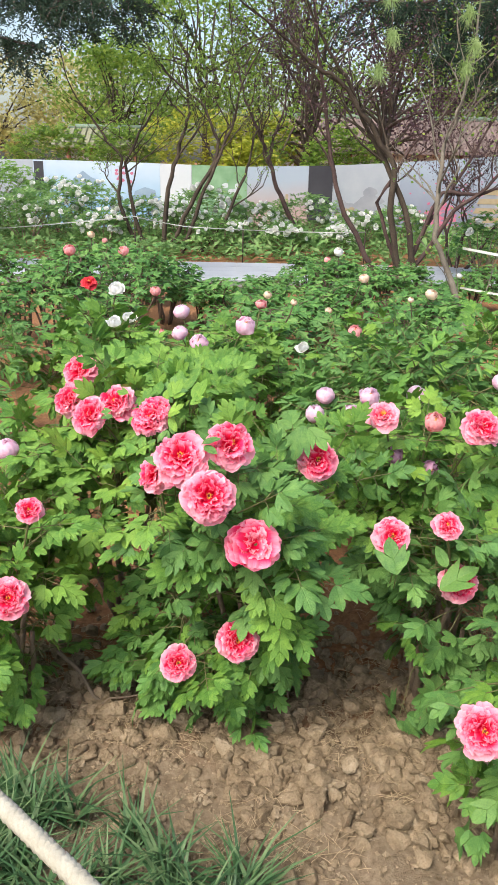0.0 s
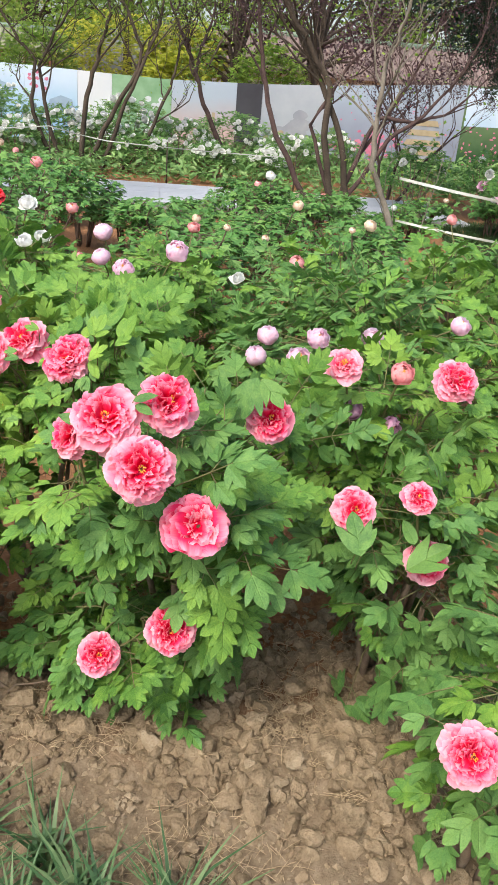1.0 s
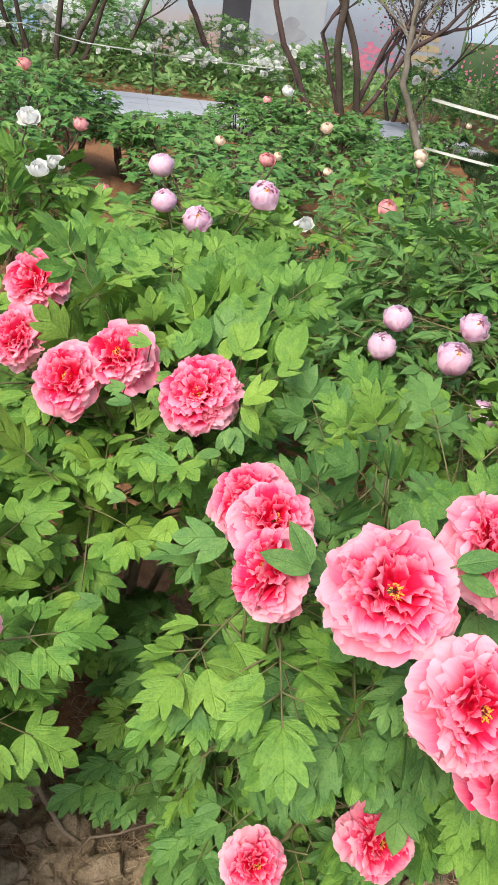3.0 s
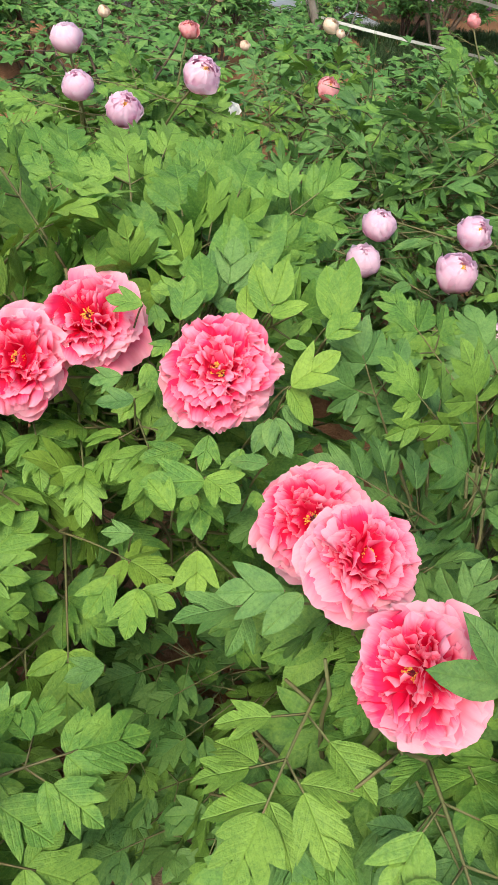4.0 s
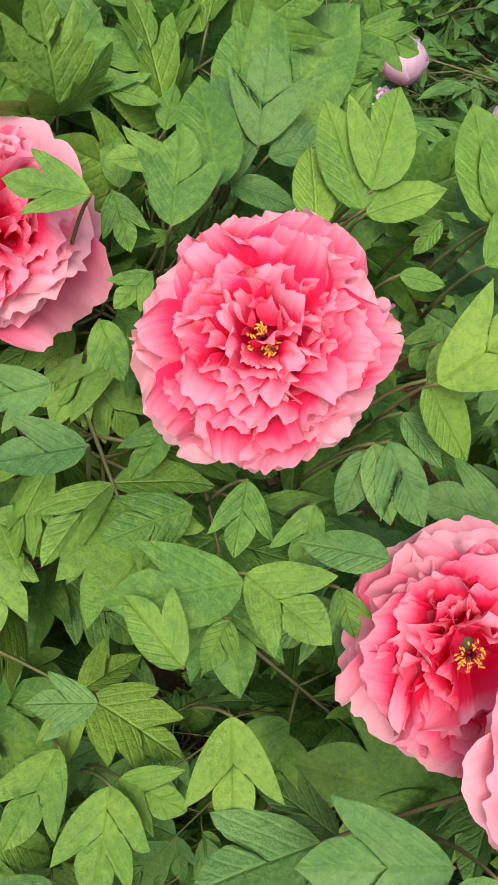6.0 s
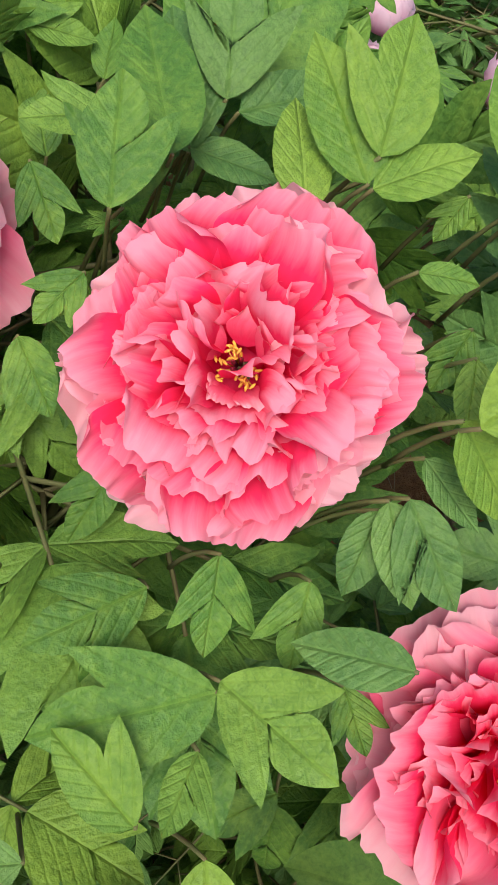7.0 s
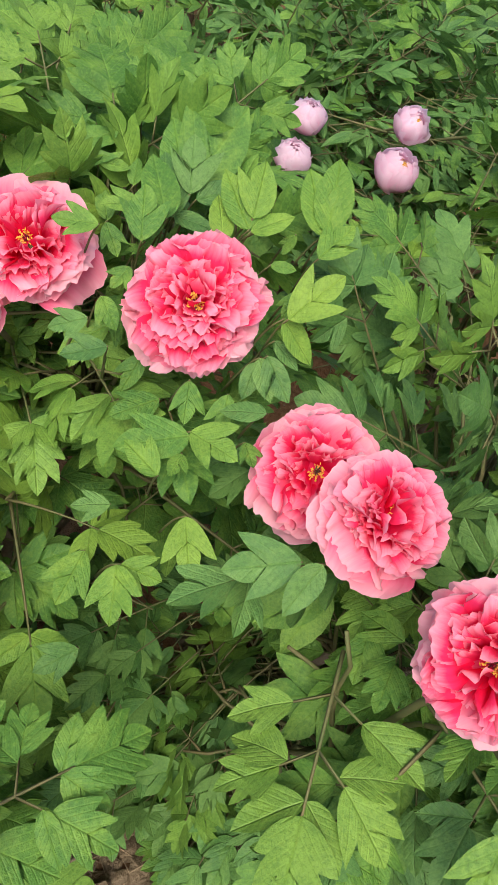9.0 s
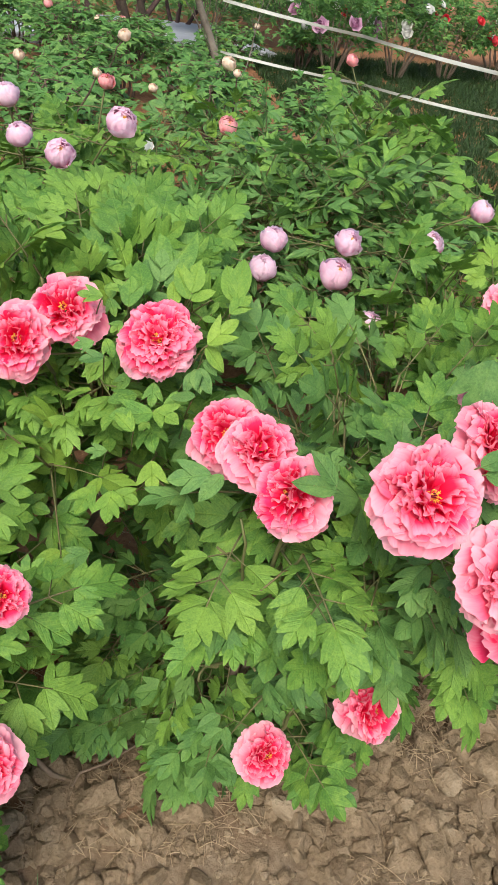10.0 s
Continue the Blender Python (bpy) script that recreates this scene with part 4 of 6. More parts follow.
leaf_spray(hero_bush, [
    ((-0.157, 2.388, 1.025), (-0.144, 2.422, 1.072), "trifid"),
    ((-0.174, 2.384, 1.003), (-0.171, 2.432, 1.051), "cleft"),
    ((-0.173, 2.385, 1.005), (-0.141, 2.357, 1.003), "ovate"),
    ((-0.151, 2.386, 1.020), (-0.098, 2.379, 1.035), "lance"),
], LEAF_BLUE, 205)
leaf_spray(hero_bush, [
    ((-0.216, 2.347, 1.001), (-0.204, 2.383, 1.039), "trifid"),
    ((-0.211, 2.378, 1.024), (-0.249, 2.382, 1.024), "cleft"),
    ((-0.249, 2.364, 1.014), (-0.245, 2.338, 0.994), "trifid"),
    ((-0.233, 2.440, 1.036), (-0.203, 2.431, 1.033), "cleft_r"),
    ((-0.202, 2.424, 1.018), (-0.193, 2.442, 1.039), "cleft"),
], LEAF, 206)
leaf_spray(hero_bush, [
    ((-0.241, 2.314, 0.996), (-0.263, 2.304, 0.984), "trifid"),
    ((-0.266, 2.318, 0.966), (-0.260, 2.289, 0.947), "cleft"),
    ((-0.215, 2.353, 0.991), (-0.232, 2.356, 0.989), "trifid"),
], LEAF, 207)
leaf_spray(hero_bush, [
    ((-0.300, 2.140, 0.802), (-0.322, 2.094, 0.782), "toothed"),
    ((-0.320, 2.171, 0.792), (-0.357, 2.135, 0.773), "trifid"),
    ((-0.294, 2.145, 0.794), (-0.264, 2.118, 0.790), "trifid"),
    ((-0.240, 2.138, 0.850), (-0.253, 2.089, 0.826), "trifid"),
    ((-0.269, 2.145, 0.903), (-0.288, 2.179, 0.919), "cleft"),
], LEAF_FRESH, 208)
leaf_spray(hero_bush, [
    ((-0.187, 2.034, 0.892), (-0.245, 2.059, 0.874), "trifid"),
    ((-0.174, 2.024, 0.896), (-0.216, 2.004, 0.872), "ovate"),
    ((-0.310, 2.219, 1.016), (-0.341, 2.219, 1.011), "trifid"),
    ((-0.302, 2.193, 1.006), (-0.338, 2.197, 1.002), "cleft"),
    ((-0.304, 2.157, 0.866), (-0.336, 2.166, 0.867), "trifid"),
    ((-0.334, 2.135, 0.689), (-0.380, 2.126, 0.685), "trifid"),
], LEAF_BLUE, 209)

leaf_spray(hero_bush, [
    ((-0.069, 2.274, 1.036), (-0.068, 2.326, 1.078), "cleft"),
    ((-0.068, 2.274, 1.039), (-0.040, 2.321, 1.091), "ovate"),
    ((-0.086, 2.253, 1.027), (-0.047, 2.263, 1.053), "trifid"),
    ((-0.144, 2.194, 1.009), (-0.102, 2.190, 1.051), "trifid"),
    ((-0.142, 2.203, 1.003), (-0.119, 2.177, 0.968), "lance"),
], LEAF_FRESH, 220)
leaf_spray(hero_bush, [
    ((-0.147, 2.419, 1.012), (-0.141, 2.485, 1.061), "cleft"),
    ((-0.145, 2.418, 1.012), (-0.070, 2.457, 1.087), "cleft_r"),
    ((-0.196, 2.349, 1.022), (-0.186, 2.421, 1.055), "lance"),
    ((-0.227, 2.330, 1.012), (-0.212, 2.369, 1.048), "cleft"),
    ((-0.233, 2.406, 0.992), (-0.233, 2.431, 1.017), "ovate"),
    ((-0.219, 2.617, 0.962), (-0.277, 2.619, 0.967), "lance"),
    ((-0.198, 2.488, 1.014), (-0.240, 2.473, 1.005), "trifid"),
    ((-0.206, 2.572, 0.996), (-0.132, 2.581, 1.021), "lance"),
    ((-0.271, 2.627, 0.963), (-0.244, 2.674, 1.013), "cleft"),
    ((-0.172, 2.675, 1.000), (-0.101, 2.682, 1.025), "trifid"),
], LEAF, 221)

# leaves that lie over the flowers
leaf_spray(front_bush, [
    ((-0.024, 1.725, 1.102), (0.019, 1.72, 1.117), "ovate"), ((-0.02, 1.719, 1.096), (0.011, 1.703, 1.087), "lance"),
    ((-0.118, 1.833, 1.006), (-0.172, 1.846, 1.020), "lance"), ((-0.118, 1.836, 1.01), (-0.140, 1.868, 1.045), "lance"),
    ((0.233, 2.002, 1.052), (0.194, 1.971, 0.965), "trifid"), ((0.241, 1.998, 1.05), (0.287, 1.949, 1.006), "trifid"),
    ((0.086, 1.863, 0.573), (0.07, 1.805, 0.523), "trifid"), ((0.082, 1.867, 0.575), (0.034, 1.855, 0.551), "ovate"),
], LEAF_BLUE, 230)
leaf_spray(side_bush, [
    ((0.468, 1.824, 0.716), (0.451, 1.879, 0.797), "trifid"), ((0.462, 1.832, 0.726), (0.501, 1.849, 0.773), "ovate"),
    ((0.601, 1.886, 0.638), (0.697, 1.889, 0.707), "trifid"), ((0.62, 1.912, 0.691), (0.596, 1.95, 0.736), "ovate"),
], LEAF_BLUE, 231)
leaf_spray(hero_bush, [((-0.273, 2.313, 1.041), (-0.31, 2.326, 1.044), "trifid")], LEAF, 232)
# leaves over the hollow between the two bushes
leaf_spray(front_bush, [
    ((-0.110, 1.997, 0.698), (-0.188, 2.032, 0.676), "trifid"), ((-0.113, 2.002, 0.698), (-0.175, 1.990, 0.664), "cleft_r"),
    ((-0.091, 2.083, 0.748), (-0.180, 2.140, 0.736), "cleft"), ((-0.094, 2.082, 0.746), (-0.169, 2.093, 0.712), "ovate"),
    ((-0.091, 2.083, 0.748), (-0.153, 2.056, 0.702), "lance"), ((-0.107, 1.914, 0.673), (-0.191, 1.938, 0.642), "toothed"),
    ((-0.101, 1.916, 0.676), (-0.148, 1.853, 0.641), "toothed_r"), ((-0.100, 1.918, 0.677), (-0.168, 1.966, 0.659), "cleft"),
], LEAF, 233)

RND = random.Random(404)
MID = [
    ((0.75, 4.45), 0.52, [((0.657, 4.05, 0.875), SALMON, 0.034, "cup"), ((0.6, 4.787, 0.85), CREAM, 0.019, "cup"), ((0.41, 4.279, 0.74), WHITE, 0.026, "loose")]),
    ((-0.75, 4.6), 0.46, [((-0.629, 4.304, 0.855), WHITE, 0.03, "loose"), ((-0.596, 4.665, 0.81), WHITE, 0.03, "loose"), ((-0.396, 4.473, 0.76), SALMON, 0.026, "cup")]),
    ((-1.25, 3.3), 0.5, []),
    ((1.55, 3.3), 0.5, [((1.3, 3.0, 0.9), LILAC, 0.035, "bud")]),
    ((-1.5, 4.5), 0.5, []),
    ((1.65, 4.5), 0.48, [((1.748, 5.05, 0.98), SALMON, 0.03, "cup")]),
    ((-1.2, 2.55), 0.4, []),
]
for (x, y), r, fl in MID:
    h = RND.uniform(0.38, 0.46)
    peony_bush((x, y, 0), (x, y - 0.05, 0.44), (r * 0.66, r * 0.6, h), RND.randrange(9999), "peony bush in the bed, green divided leaves, few small blooms",
               LEAVES_MID if RND.random() < 0.6 else LEAVES_NARROW, [(p, (RND.uniform(-0.3, 0.3), -0.5, 0.8), rr, m, st) for p, m, rr, st in fl],
               spacing=0.17, per_tip=4, limit=26, fresh=0.08, low=0.0, scale=1.25, depth_layer=False)


# ------------------------------------------------------------------ ground
def axis(fine0, fine1, step, far0, far1):
    """Grid lines: close together in the bed, wider and wider outside it."""
    a = list(np.arange(fine0, fine1 + 1e-6, step))
    d = step
    while a[-1] < far1:
        d *= 1.22
        a.append(a[-1] + d)
    d = step
    while a[0] > far0:
        d *= 1.22
        a.insert(0, a[0] - d)
    return np.array(a)


def ground_height(x, y):
    near = 1.0 if -4 < x < 5 and 0 < y < 9.5 else 0.25
    h = 0.035 * noise.noise(Vector((x * 0.9, y * 0.9, 3.1)))
    h += 0.026 * noise.noise(Vector((x * 4.2, y * 4.2, 7.7))) + 0.018 * noise.noise(Vector((x * 13, y * 13, 1.3)))
    h += 0.014 * noise.noise(Vector((x * 31, y * 31, 5.1)))
    h += 0.035 * math.exp(-((y - 2.02 + 0.25 * x) / 0.16) ** 2) * (0.6 + 0.5 * noise.noise(Vector((x * 3, 0, 9))))
    return near * h


gx, gy = axis(-1.9, 2.2, 0.028, -250, 250), axis(1.0, 4.6, 0.028, -60, 420)
verts = [(float(x), float(y), ground_height(float(x), float(y))) for y in gy for x in gx]
nx = len(gx)
faces = [(j * nx + i, j * nx + i + 1, (j + 1) * nx + i + 1, (j + 1) * nx + i) for j in range(len(gy) - 1) for i in range(nx - 1)]
ground = new("ground", mesh_from("ground", verts, faces, SOIL))
tagged(ground, "dry tan and rust-brown garden soil, crumbly and uneven", "soil", kind="structure")


# ------------------------------------------------------------------ further bushes, joined foliage
def foliage_mesh(rnd, centre, radii, n, size, mats, low=-0.4, stems=True):
    """Many pointed leaflets in sprays over a rounded bush."""
    b = Build()
    c = Vector(centre)
    for _ in range(n):
        a, q = rnd.uniform(0, 6.283), rnd.uniform(low, 1.0)
        s = math.sqrt(1 - q * q)
        k = rnd.uniform(0.62, 1.05)
        d = Vector((s * math.cos(a), s * math.sin(a), q))
        p = c + Vector((d.x * radii[0], d.y * radii[1], d.z * radii[2])) * k
        if p.z < 0.03:
            continue
        out = Vector((d.x, d.y, 0.15 + rnd.uniform(-0.3, 0.3))).normalized()
        m = frame_to(p, out, Vector((0, -0.3, 1)) + 0.5 * d)
        for ang in (rnd.uniform(-12, 12), -52, 52, -100, 100):
            L = size * rnd.uniform(0.7, 1.2)
            mm = m @ pose(0, 0, 0, rnd.uniform(-30, 12), rnd.uniform(-20, 20), ang)
            w = L * rnd.uniform(0.2, 0.28)
            b.add([(0, 0.01, 0), (w, L * 0.5, 0.05 * L), (0.35 * w, L * 0.72, 0.02 * L), (0, L, -0.12 * L), (-0.4 * w, L * 0.7, 0.02 * L), (-w, L * 0.48, 0.05 * L), (0, L * 0.5, -0.02 * L)],
                  [(0, 1, 6), (1, 2, 6), (2, 3, 6), (3, 4, 6), (4, 5, 6), (5, 0, 6)], None, 0, mm)
    if stems:
        for i in range(9):
            a = i * 0.7 + rnd.uniform(-0.2, 0.2)
            top = c + Vector((math.cos(a) * radii[0] * 0.7, math.sin(a) * radii[1] * 0.7, radii[2] * 0.4))
            b.add(*tube(bend((c.x + 0.05 * math.cos(a), c.y + 0.05 * math.sin(a), -0.03), top, 0.03, 4, 0, rnd), [0.013, 0.012, 0.01, 0.008, 0.005], 5), mat=1)
    return b


def shrub(name, x, y, radii, cz, n, size, mats, rnd, label, category, flowers=0, petal=None, flower_r=0.06, style="full", group="", low=-0.4):
    root = holder(name, (x, y, 0), label, category, group)
    b = foliage_mesh(rnd, (0, 0, cz), radii, n, size, mats, low)
    part("foliage", b.mesh("foliage", mats, False), root, kind="stuff")
    for i in range(flowers):
        a, q = rnd.uniform(0, 6.283), rnd.uniform(-0.1, 1.0)
        s = math.sqrt(1 - q * q)
        if math.sin(a) > 0.35:
            a = -a
        d = Vector((s * math.cos(a), s * math.sin(a), q))
        k = rnd.uniform(0.8, 1.14)
        p = Vector((d.x * radii[0] * k, d.y * radii[1] * k, cz + d.z * radii[2] * k))
        simple_flower(root, (0, 0, 0), p, d + Vector((0, -0.5, 0.4)), flower_r * rnd.uniform(0.7, 1.15), petal, rnd.randrange(99), style)
    return root


def star_leaflet(b, m, L):
    """A three-pointed leaflet, folded along its rib."""
    b.add([(0, 0, 0), (0.17 * L, 0.33 * L, 0.05 * L), (0.37 * L, 0.62 * L, 0.04 * L), (0.14 * L, 0.62 * L, 0.02 * L), (0, L, -0.1 * L), (-0.14 * L, 0.60 * L, 0.02 * L),
           (-0.35 * L, 0.64 * L, 0.04 * L), (-0.17 * L, 0.34 * L, 0.05 * L), (0, 0.42 * L, -0.02 * L)],
          [(0, 1, 8), (1, 2, 8), (2, 3, 8), (3, 4, 8), (4, 5, 8), (5, 6, 8), (6, 7, 8), (7, 0, 8)], None, 0, m)


def leggy_bush(x, y, r, h, rnd, label, blooms=(), stems=7, sprays=5, leaf=0.085):
    """Bare forking stems that carry tiers of divided leaves at their ends."""
    root = holder("peony_bush", (x, y, 0), label, "peony bush", "far peony bushes")
    wood, leaves = Build(), Build()
    for i in range(stems):
        a = 6.283 * i / stems + rnd.uniform(-0.35, 0.35)
        knee = Vector((math.cos(a) * r * rnd.uniform(0.25, 0.5), math.sin(a) * r * rnd.uniform(0.25, 0.5), h * rnd.uniform(0.38, 0.58)))
        wood.add(*tube(bend((0.05 * math.cos(a), 0.05 * math.sin(a), -0.03), knee, 0.02, 4, 0, rnd), [0.014, 0.013, 0.011, 0.010, 0.009], 5))
        for k in range(3):
            w = a + rnd.uniform(-0.9, 0.9)
            q = rnd.uniform(0.45, 1.0)
            tip = Vector((math.cos(w) * r * q, math.sin(w) * r * q, h * (1.0 - 0.38 * q * q) * rnd.uniform(0.82, 1.02)))
            wood.add(*tube(bend(knee, tip, 0.03, 4, 0, rnd), [0.008, 0.007, 0.006, 0.005, 0.004], 4))
            turn = rnd.uniform(0, 6.283)
            for n in range(sprays):
                v = turn + n * 2.4
                out = Vector((math.cos(v), math.sin(v), rnd.uniform(-0.25, 0.45))).normalized()
                foot = tip - Vector((0, 0, 0.03 * n * h))
                end = foot + out * leaf * rnd.uniform(0.9, 1.6)
                wood.add(*tube([foot, end], [0.003, 0.002], 3))
                m = frame_to(end, out, Vector((0, -0.2, 1)))
                for ang in (rnd.uniform(-12, 12), -58, 58, -112, 112):
                    back = 0.0 if abs(ang) < 90 else leaf * 0.5
                    star_leaflet(leaves, m @ pose(0, -back, 0, rnd.uniform(-30, 8), rnd.uniform(-22, 22), ang), leaf * rnd.uniform(0.8, 1.3))
    for p, petal, fr, style in blooms:
        q = Vector(p) - Vector((x, y, 0))
        wood.add(*tube(bend((q.x * 0.3, q.y * 0.3, h * 0.3), q - Vector((0, 0, fr * 0.6)), 0.03, 5, 0, rnd), [0.008, 0.007, 0.006, 0.005, 0.005, 0.004], 5))
        simple_flower(root, (x, y, 0), p, (rnd.uniform(-0.3, 0.3), -0.5, 0.8), fr, petal, rnd.randrange(99), style)
    part("stem_frame", wood.mesh("stem_frame", STEM_DARK), root, kind="stuff")
    part("foliage", leaves.mesh("foliage", FOLIAGE, False), root, kind="stuff")
    return root


RND = random.Random(77)
FAR_LABEL = "leggy peony bush further down the bed, leaves on bare stems"
for x, y, r, h, fl in (
        (0.15, 5.35, 0.44, 0.82, [((0.4, 5.0, 0.86), CREAM, 0.02, "cup")]),
        (-0.95, 5.75, 0.40, 0.86, [((-0.996, 5.55, 0.875), RED, 0.055, "full"), ((-0.78, 5.371, 0.87), WHITE, 0.04, "loose"), ((-0.54, 5.6, 0.82), SALMON, 0.035, "cup")]),
        (1.3, 5.6, 0.44, 0.80, [((1.2, 5.25, 0.85), CREAM, 0.02, "cup")]),
        (-1.95, 5.9, 0.42, 0.80, [])):
    leggy_bush(x, y, r, h, RND, FAR_LABEL, fl)
for x, y, h in ((-2.75, 6.7, 0.8), (-1.5, 6.63, 1.02), (-1.15, 6.9, 1.06), (0.35, 6.6, 0.74), (1.5, 6.5, 0.80), (2.35, 6.2, 0.7),
                (-2.05, 7.5, 1.0), (-1.0, 7.7, 1.0), (0.0, 7.6, 0.66), (1.0, 7.7, 0.72), (2.0, 7.4, 0.62), (-3.4, 7.4, 0.6),
                (-3.0, 8.6, 0.42), (-1.6, 8.7, 0.95), (-0.75, 8.5, 0.80), (1.1, 8.8, 0.78), (2.2, 8.9, 0.48), (-4.0, 8.7, 0.5), (0.3, 8.9, 0.40),
                (-1.95, 9.8, 0.82), (-1.05, 9.7, 0.66), (1.2, 9.9, 0.62), (2.9, 9.6, 0.45), (-1.5, 10.7, 0.7), (1.0, 10.6, 0.6), (0.5, 9.9, 0.4), (1.75, 9.5, 0.62), (2.25, 10.4, 0.5), (1.5, 8.3, 0.7), (-0.3, 8.2, 0.6), (0.75, 7.1, 0.6), (3.4, 10.5, 0.5), (4.4, 10.6, 0.5)):
    petal = RND.choice([SALMON, SALMON, CREAM, WHITE, SALMON])
    style = RND.choice(["cup", "bud", "cup"])
    blooms = [((x + RND.uniform(-0.25, 0.25), y - RND.uniform(0.1, 0.3), h * RND.uniform(0.85, 1.02)), petal, RND.uniform(0.03, 0.048), style) for _ in range(RND.choice([0, 0, 0, 1, 1]))]
    leggy_bush(x, y, RND.uniform(0.34, 0.44) * (0.6 + 0.45 * h), h, RND, FAR_LABEL, blooms)
# white peonies beyond the path
for x, y, r, h in ((-5.4, 15.6, 0.8, 0.48), (-4.1, 15.6, 0.8, 0.52), (-3.2, 16.9, 0.85, 0.60), (-1.9, 16.9, 0.7, 0.45), (-0.7, 17.4, 0.8, 0.55), (0.35, 16.6, 0.7, 0.42), (1.4, 17.3, 0.75, 0.5), (-4.0, 17.4, 0.8, 0.60),
                   (2.5, 16.3, 0.6, 0.36), (-0.3, 15.3, 0.5, 0.30), (0.9, 15.1, 0.45, 0.28), (-2.6, 15.3, 0.5, 0.35), (-1.1, 16.2, 0.5, 0.40), (3.4, 17.0, 0.6, 0.4), (1.9, 15.2, 0.4, 0.25)):
    shrub("white_peony_bush", x, y, (r * RND.uniform(0.95, 1.2), r * 0.9, h), h + 0.08, int(420 * r), 0.11, [FOLIAGE_PALE, WOOD], RND, "green peony bush covered in white flowers, beyond the path", "peony bush",
          int(RND.uniform(24, 60) * r), WHITE, RND.uniform(0.036, 0.048), "loose", "white peony bushes")
# mixed bushes by the tape and beyond the lawn
for x, y, petal in ((4.6, 10.2, PURPLE), (5.6, 10.3, WHITE), (6.5, 10.5, RED), (7.4, 10.6, WHITE), (5.1, 11.2, WHITE), (8.3, 10.4, RED), (5.0, 12.2, WHITE), (3.9, 12.6, WHITE), (7.6, 12.3, SALMON), (6.3, 12.8, RED), (8.4, 11.6, WHITE)):
    shrub("peony_bush", x, y, (0.55, 0.5, 0.5), 0.55, 220, 0.1, [FOLIAGE, WOOD], RND, "tall peony bush in flower beyond the lawn", "peony bush", 5, petal, 0.045, "loose", "bushes beyond the lawn")
for x, y, r in ((-5.6, 24.5, 1.3), (-3.4, 24.0, 1.0), (2.8, 23.0, 1.0)):
    shrub("garden_shrub", x, y, (r, r * 0.7, 0.9), 1.75, 700, 0.15, [CROWN_GREEN, WOOD], RND, "loose light-green shrub behind the hoarding", "shrub", low=-0.9)
shrub("clipped_shrub", -5.6, 17.6, (1.5, 1.2, 0.75), 0.95, 1300, 0.10, [LEAF, WOOD], RND, "rounded dark-green evergreen shrub", "shrub", low=-0.8)
for x, y, r in ((-1.3, 26.0, 1.9), (0.6, 25.5, 1.3), (0.3, 23.0, 0.8)):
    shrub("yellow_shrub", x, y, (r, r * 0.7, 1.0), 2.2 if r > 1 else 1.3, 900, 0.16, [CROWN_YELLOW, WOOD], RND, "bright yellow-green shrub behind the hoarding", "shrub", low=-0.9)

# ------------------------------------------------------------------ lawn and border grass
def grass_mesh(rnd, spots, blades, length, width, lean, mat):
    b = Build()
    for x, y in spots:
        for _ in range(blades):
            a = rnd.uniform(0, 6.283)
            L, ln = length * rnd.uniform(0.6, 1.2), lean * rnd.uniform(0.4, 1.3)
            px, py = x + rnd.gauss(0, 0.02), y + rnd.gauss(0, 0.02)
            ox, oy = math.cos(a), math.sin(a)
            wx, wy = -oy * width, ox * width
            vs = []
            for i in range(4):
                s = i / 3
                d, z = L * ln * s * s, L * (s - 0.45 * ln * s * s)
                w = (1 - s) * 0.5 + 0.03
                cx, cy, cz = px + ox * d, py + oy * d, ground_height(px, py) - 0.01 + z
                vs += [(cx - wx * w, cy - wy * w, cz), (cx + wx * w, cy + wy * w, cz)]
            b.add(vs, [(0, 1, 3, 2), (2, 3, 5, 4), (4, 5, 7, 6)])
    return b.mesh("grass", mat, False)


RND = random.Random(3)
CLUMP = [grass_mesh(random.Random(i), [(0, 0)], 30, 0.22, 0.017, 0.85, GRASS) for i in range(4)]
for i in range(150):
    x = RND.uniform(-1.25, 0.10)
    y = RND.uniform(1.1, 1.92)
    if y > 1.90 - 0.57 * (x + 0.63):
        continue
    ob = new("grass_clump", RND.choice(CLUMP))
    ob.matrix_basis = pose(x, y, ground_height(x, y), 0, 0, RND.uniform(0, 360)) @ Matrix.Scale(RND.uniform(0.6, 1.05), 4)
    tagged(ob, "tuft of strappy dark-green border grass on bare soil", "grass", "border grass")
spots = []
while len(spots) < 4400:
    x, y = RND.uniform(2.0, 8.5), RND.uniform(4.4, 11.6)
    if x > 2.15 + (y - 5.2) * 0.30 and x < 3.2 + (y - 4.4) * 0.75:
        spots.append((x, y))
lawn = new("lawn", grass_mesh(RND, spots, 16, 0.11, 0.009, 0.6, LAWN))
tagged(lawn, "patch of dark shaded lawn grass beside the bed", "grass", kind="stuff")

b = Build()
for _ in range(5200):
    x, y = RND.uniform(-9, 9.5), RND.uniform(13.75, 19.8)
    for k in range(3):
        m = Matrix.Translation((x + RND.gauss(0, 0.07), y + RND.gauss(0, 0.07), RND.uniform(0.02, 0.3))) @ pose(0, 0, 0, RND.uniform(-20, 50), RND.uniform(-40, 40), RND.uniform(0, 360))
        L = RND.uniform(0.10, 0.22)
        b.add([(0, 0, 0), (0.22 * L, 0.5 * L, 0.05 * L), (0, L, 0), (-0.22 * L, 0.5 * L, 0.05 * L)], [(0, 1, 2, 3)], None, 0, m)
tagged(new("ground_cover", b.mesh("ground_cover", FOLIAGE_PALE, False)), "low leafy ground cover beyond the path", "plants", kind="stuff")

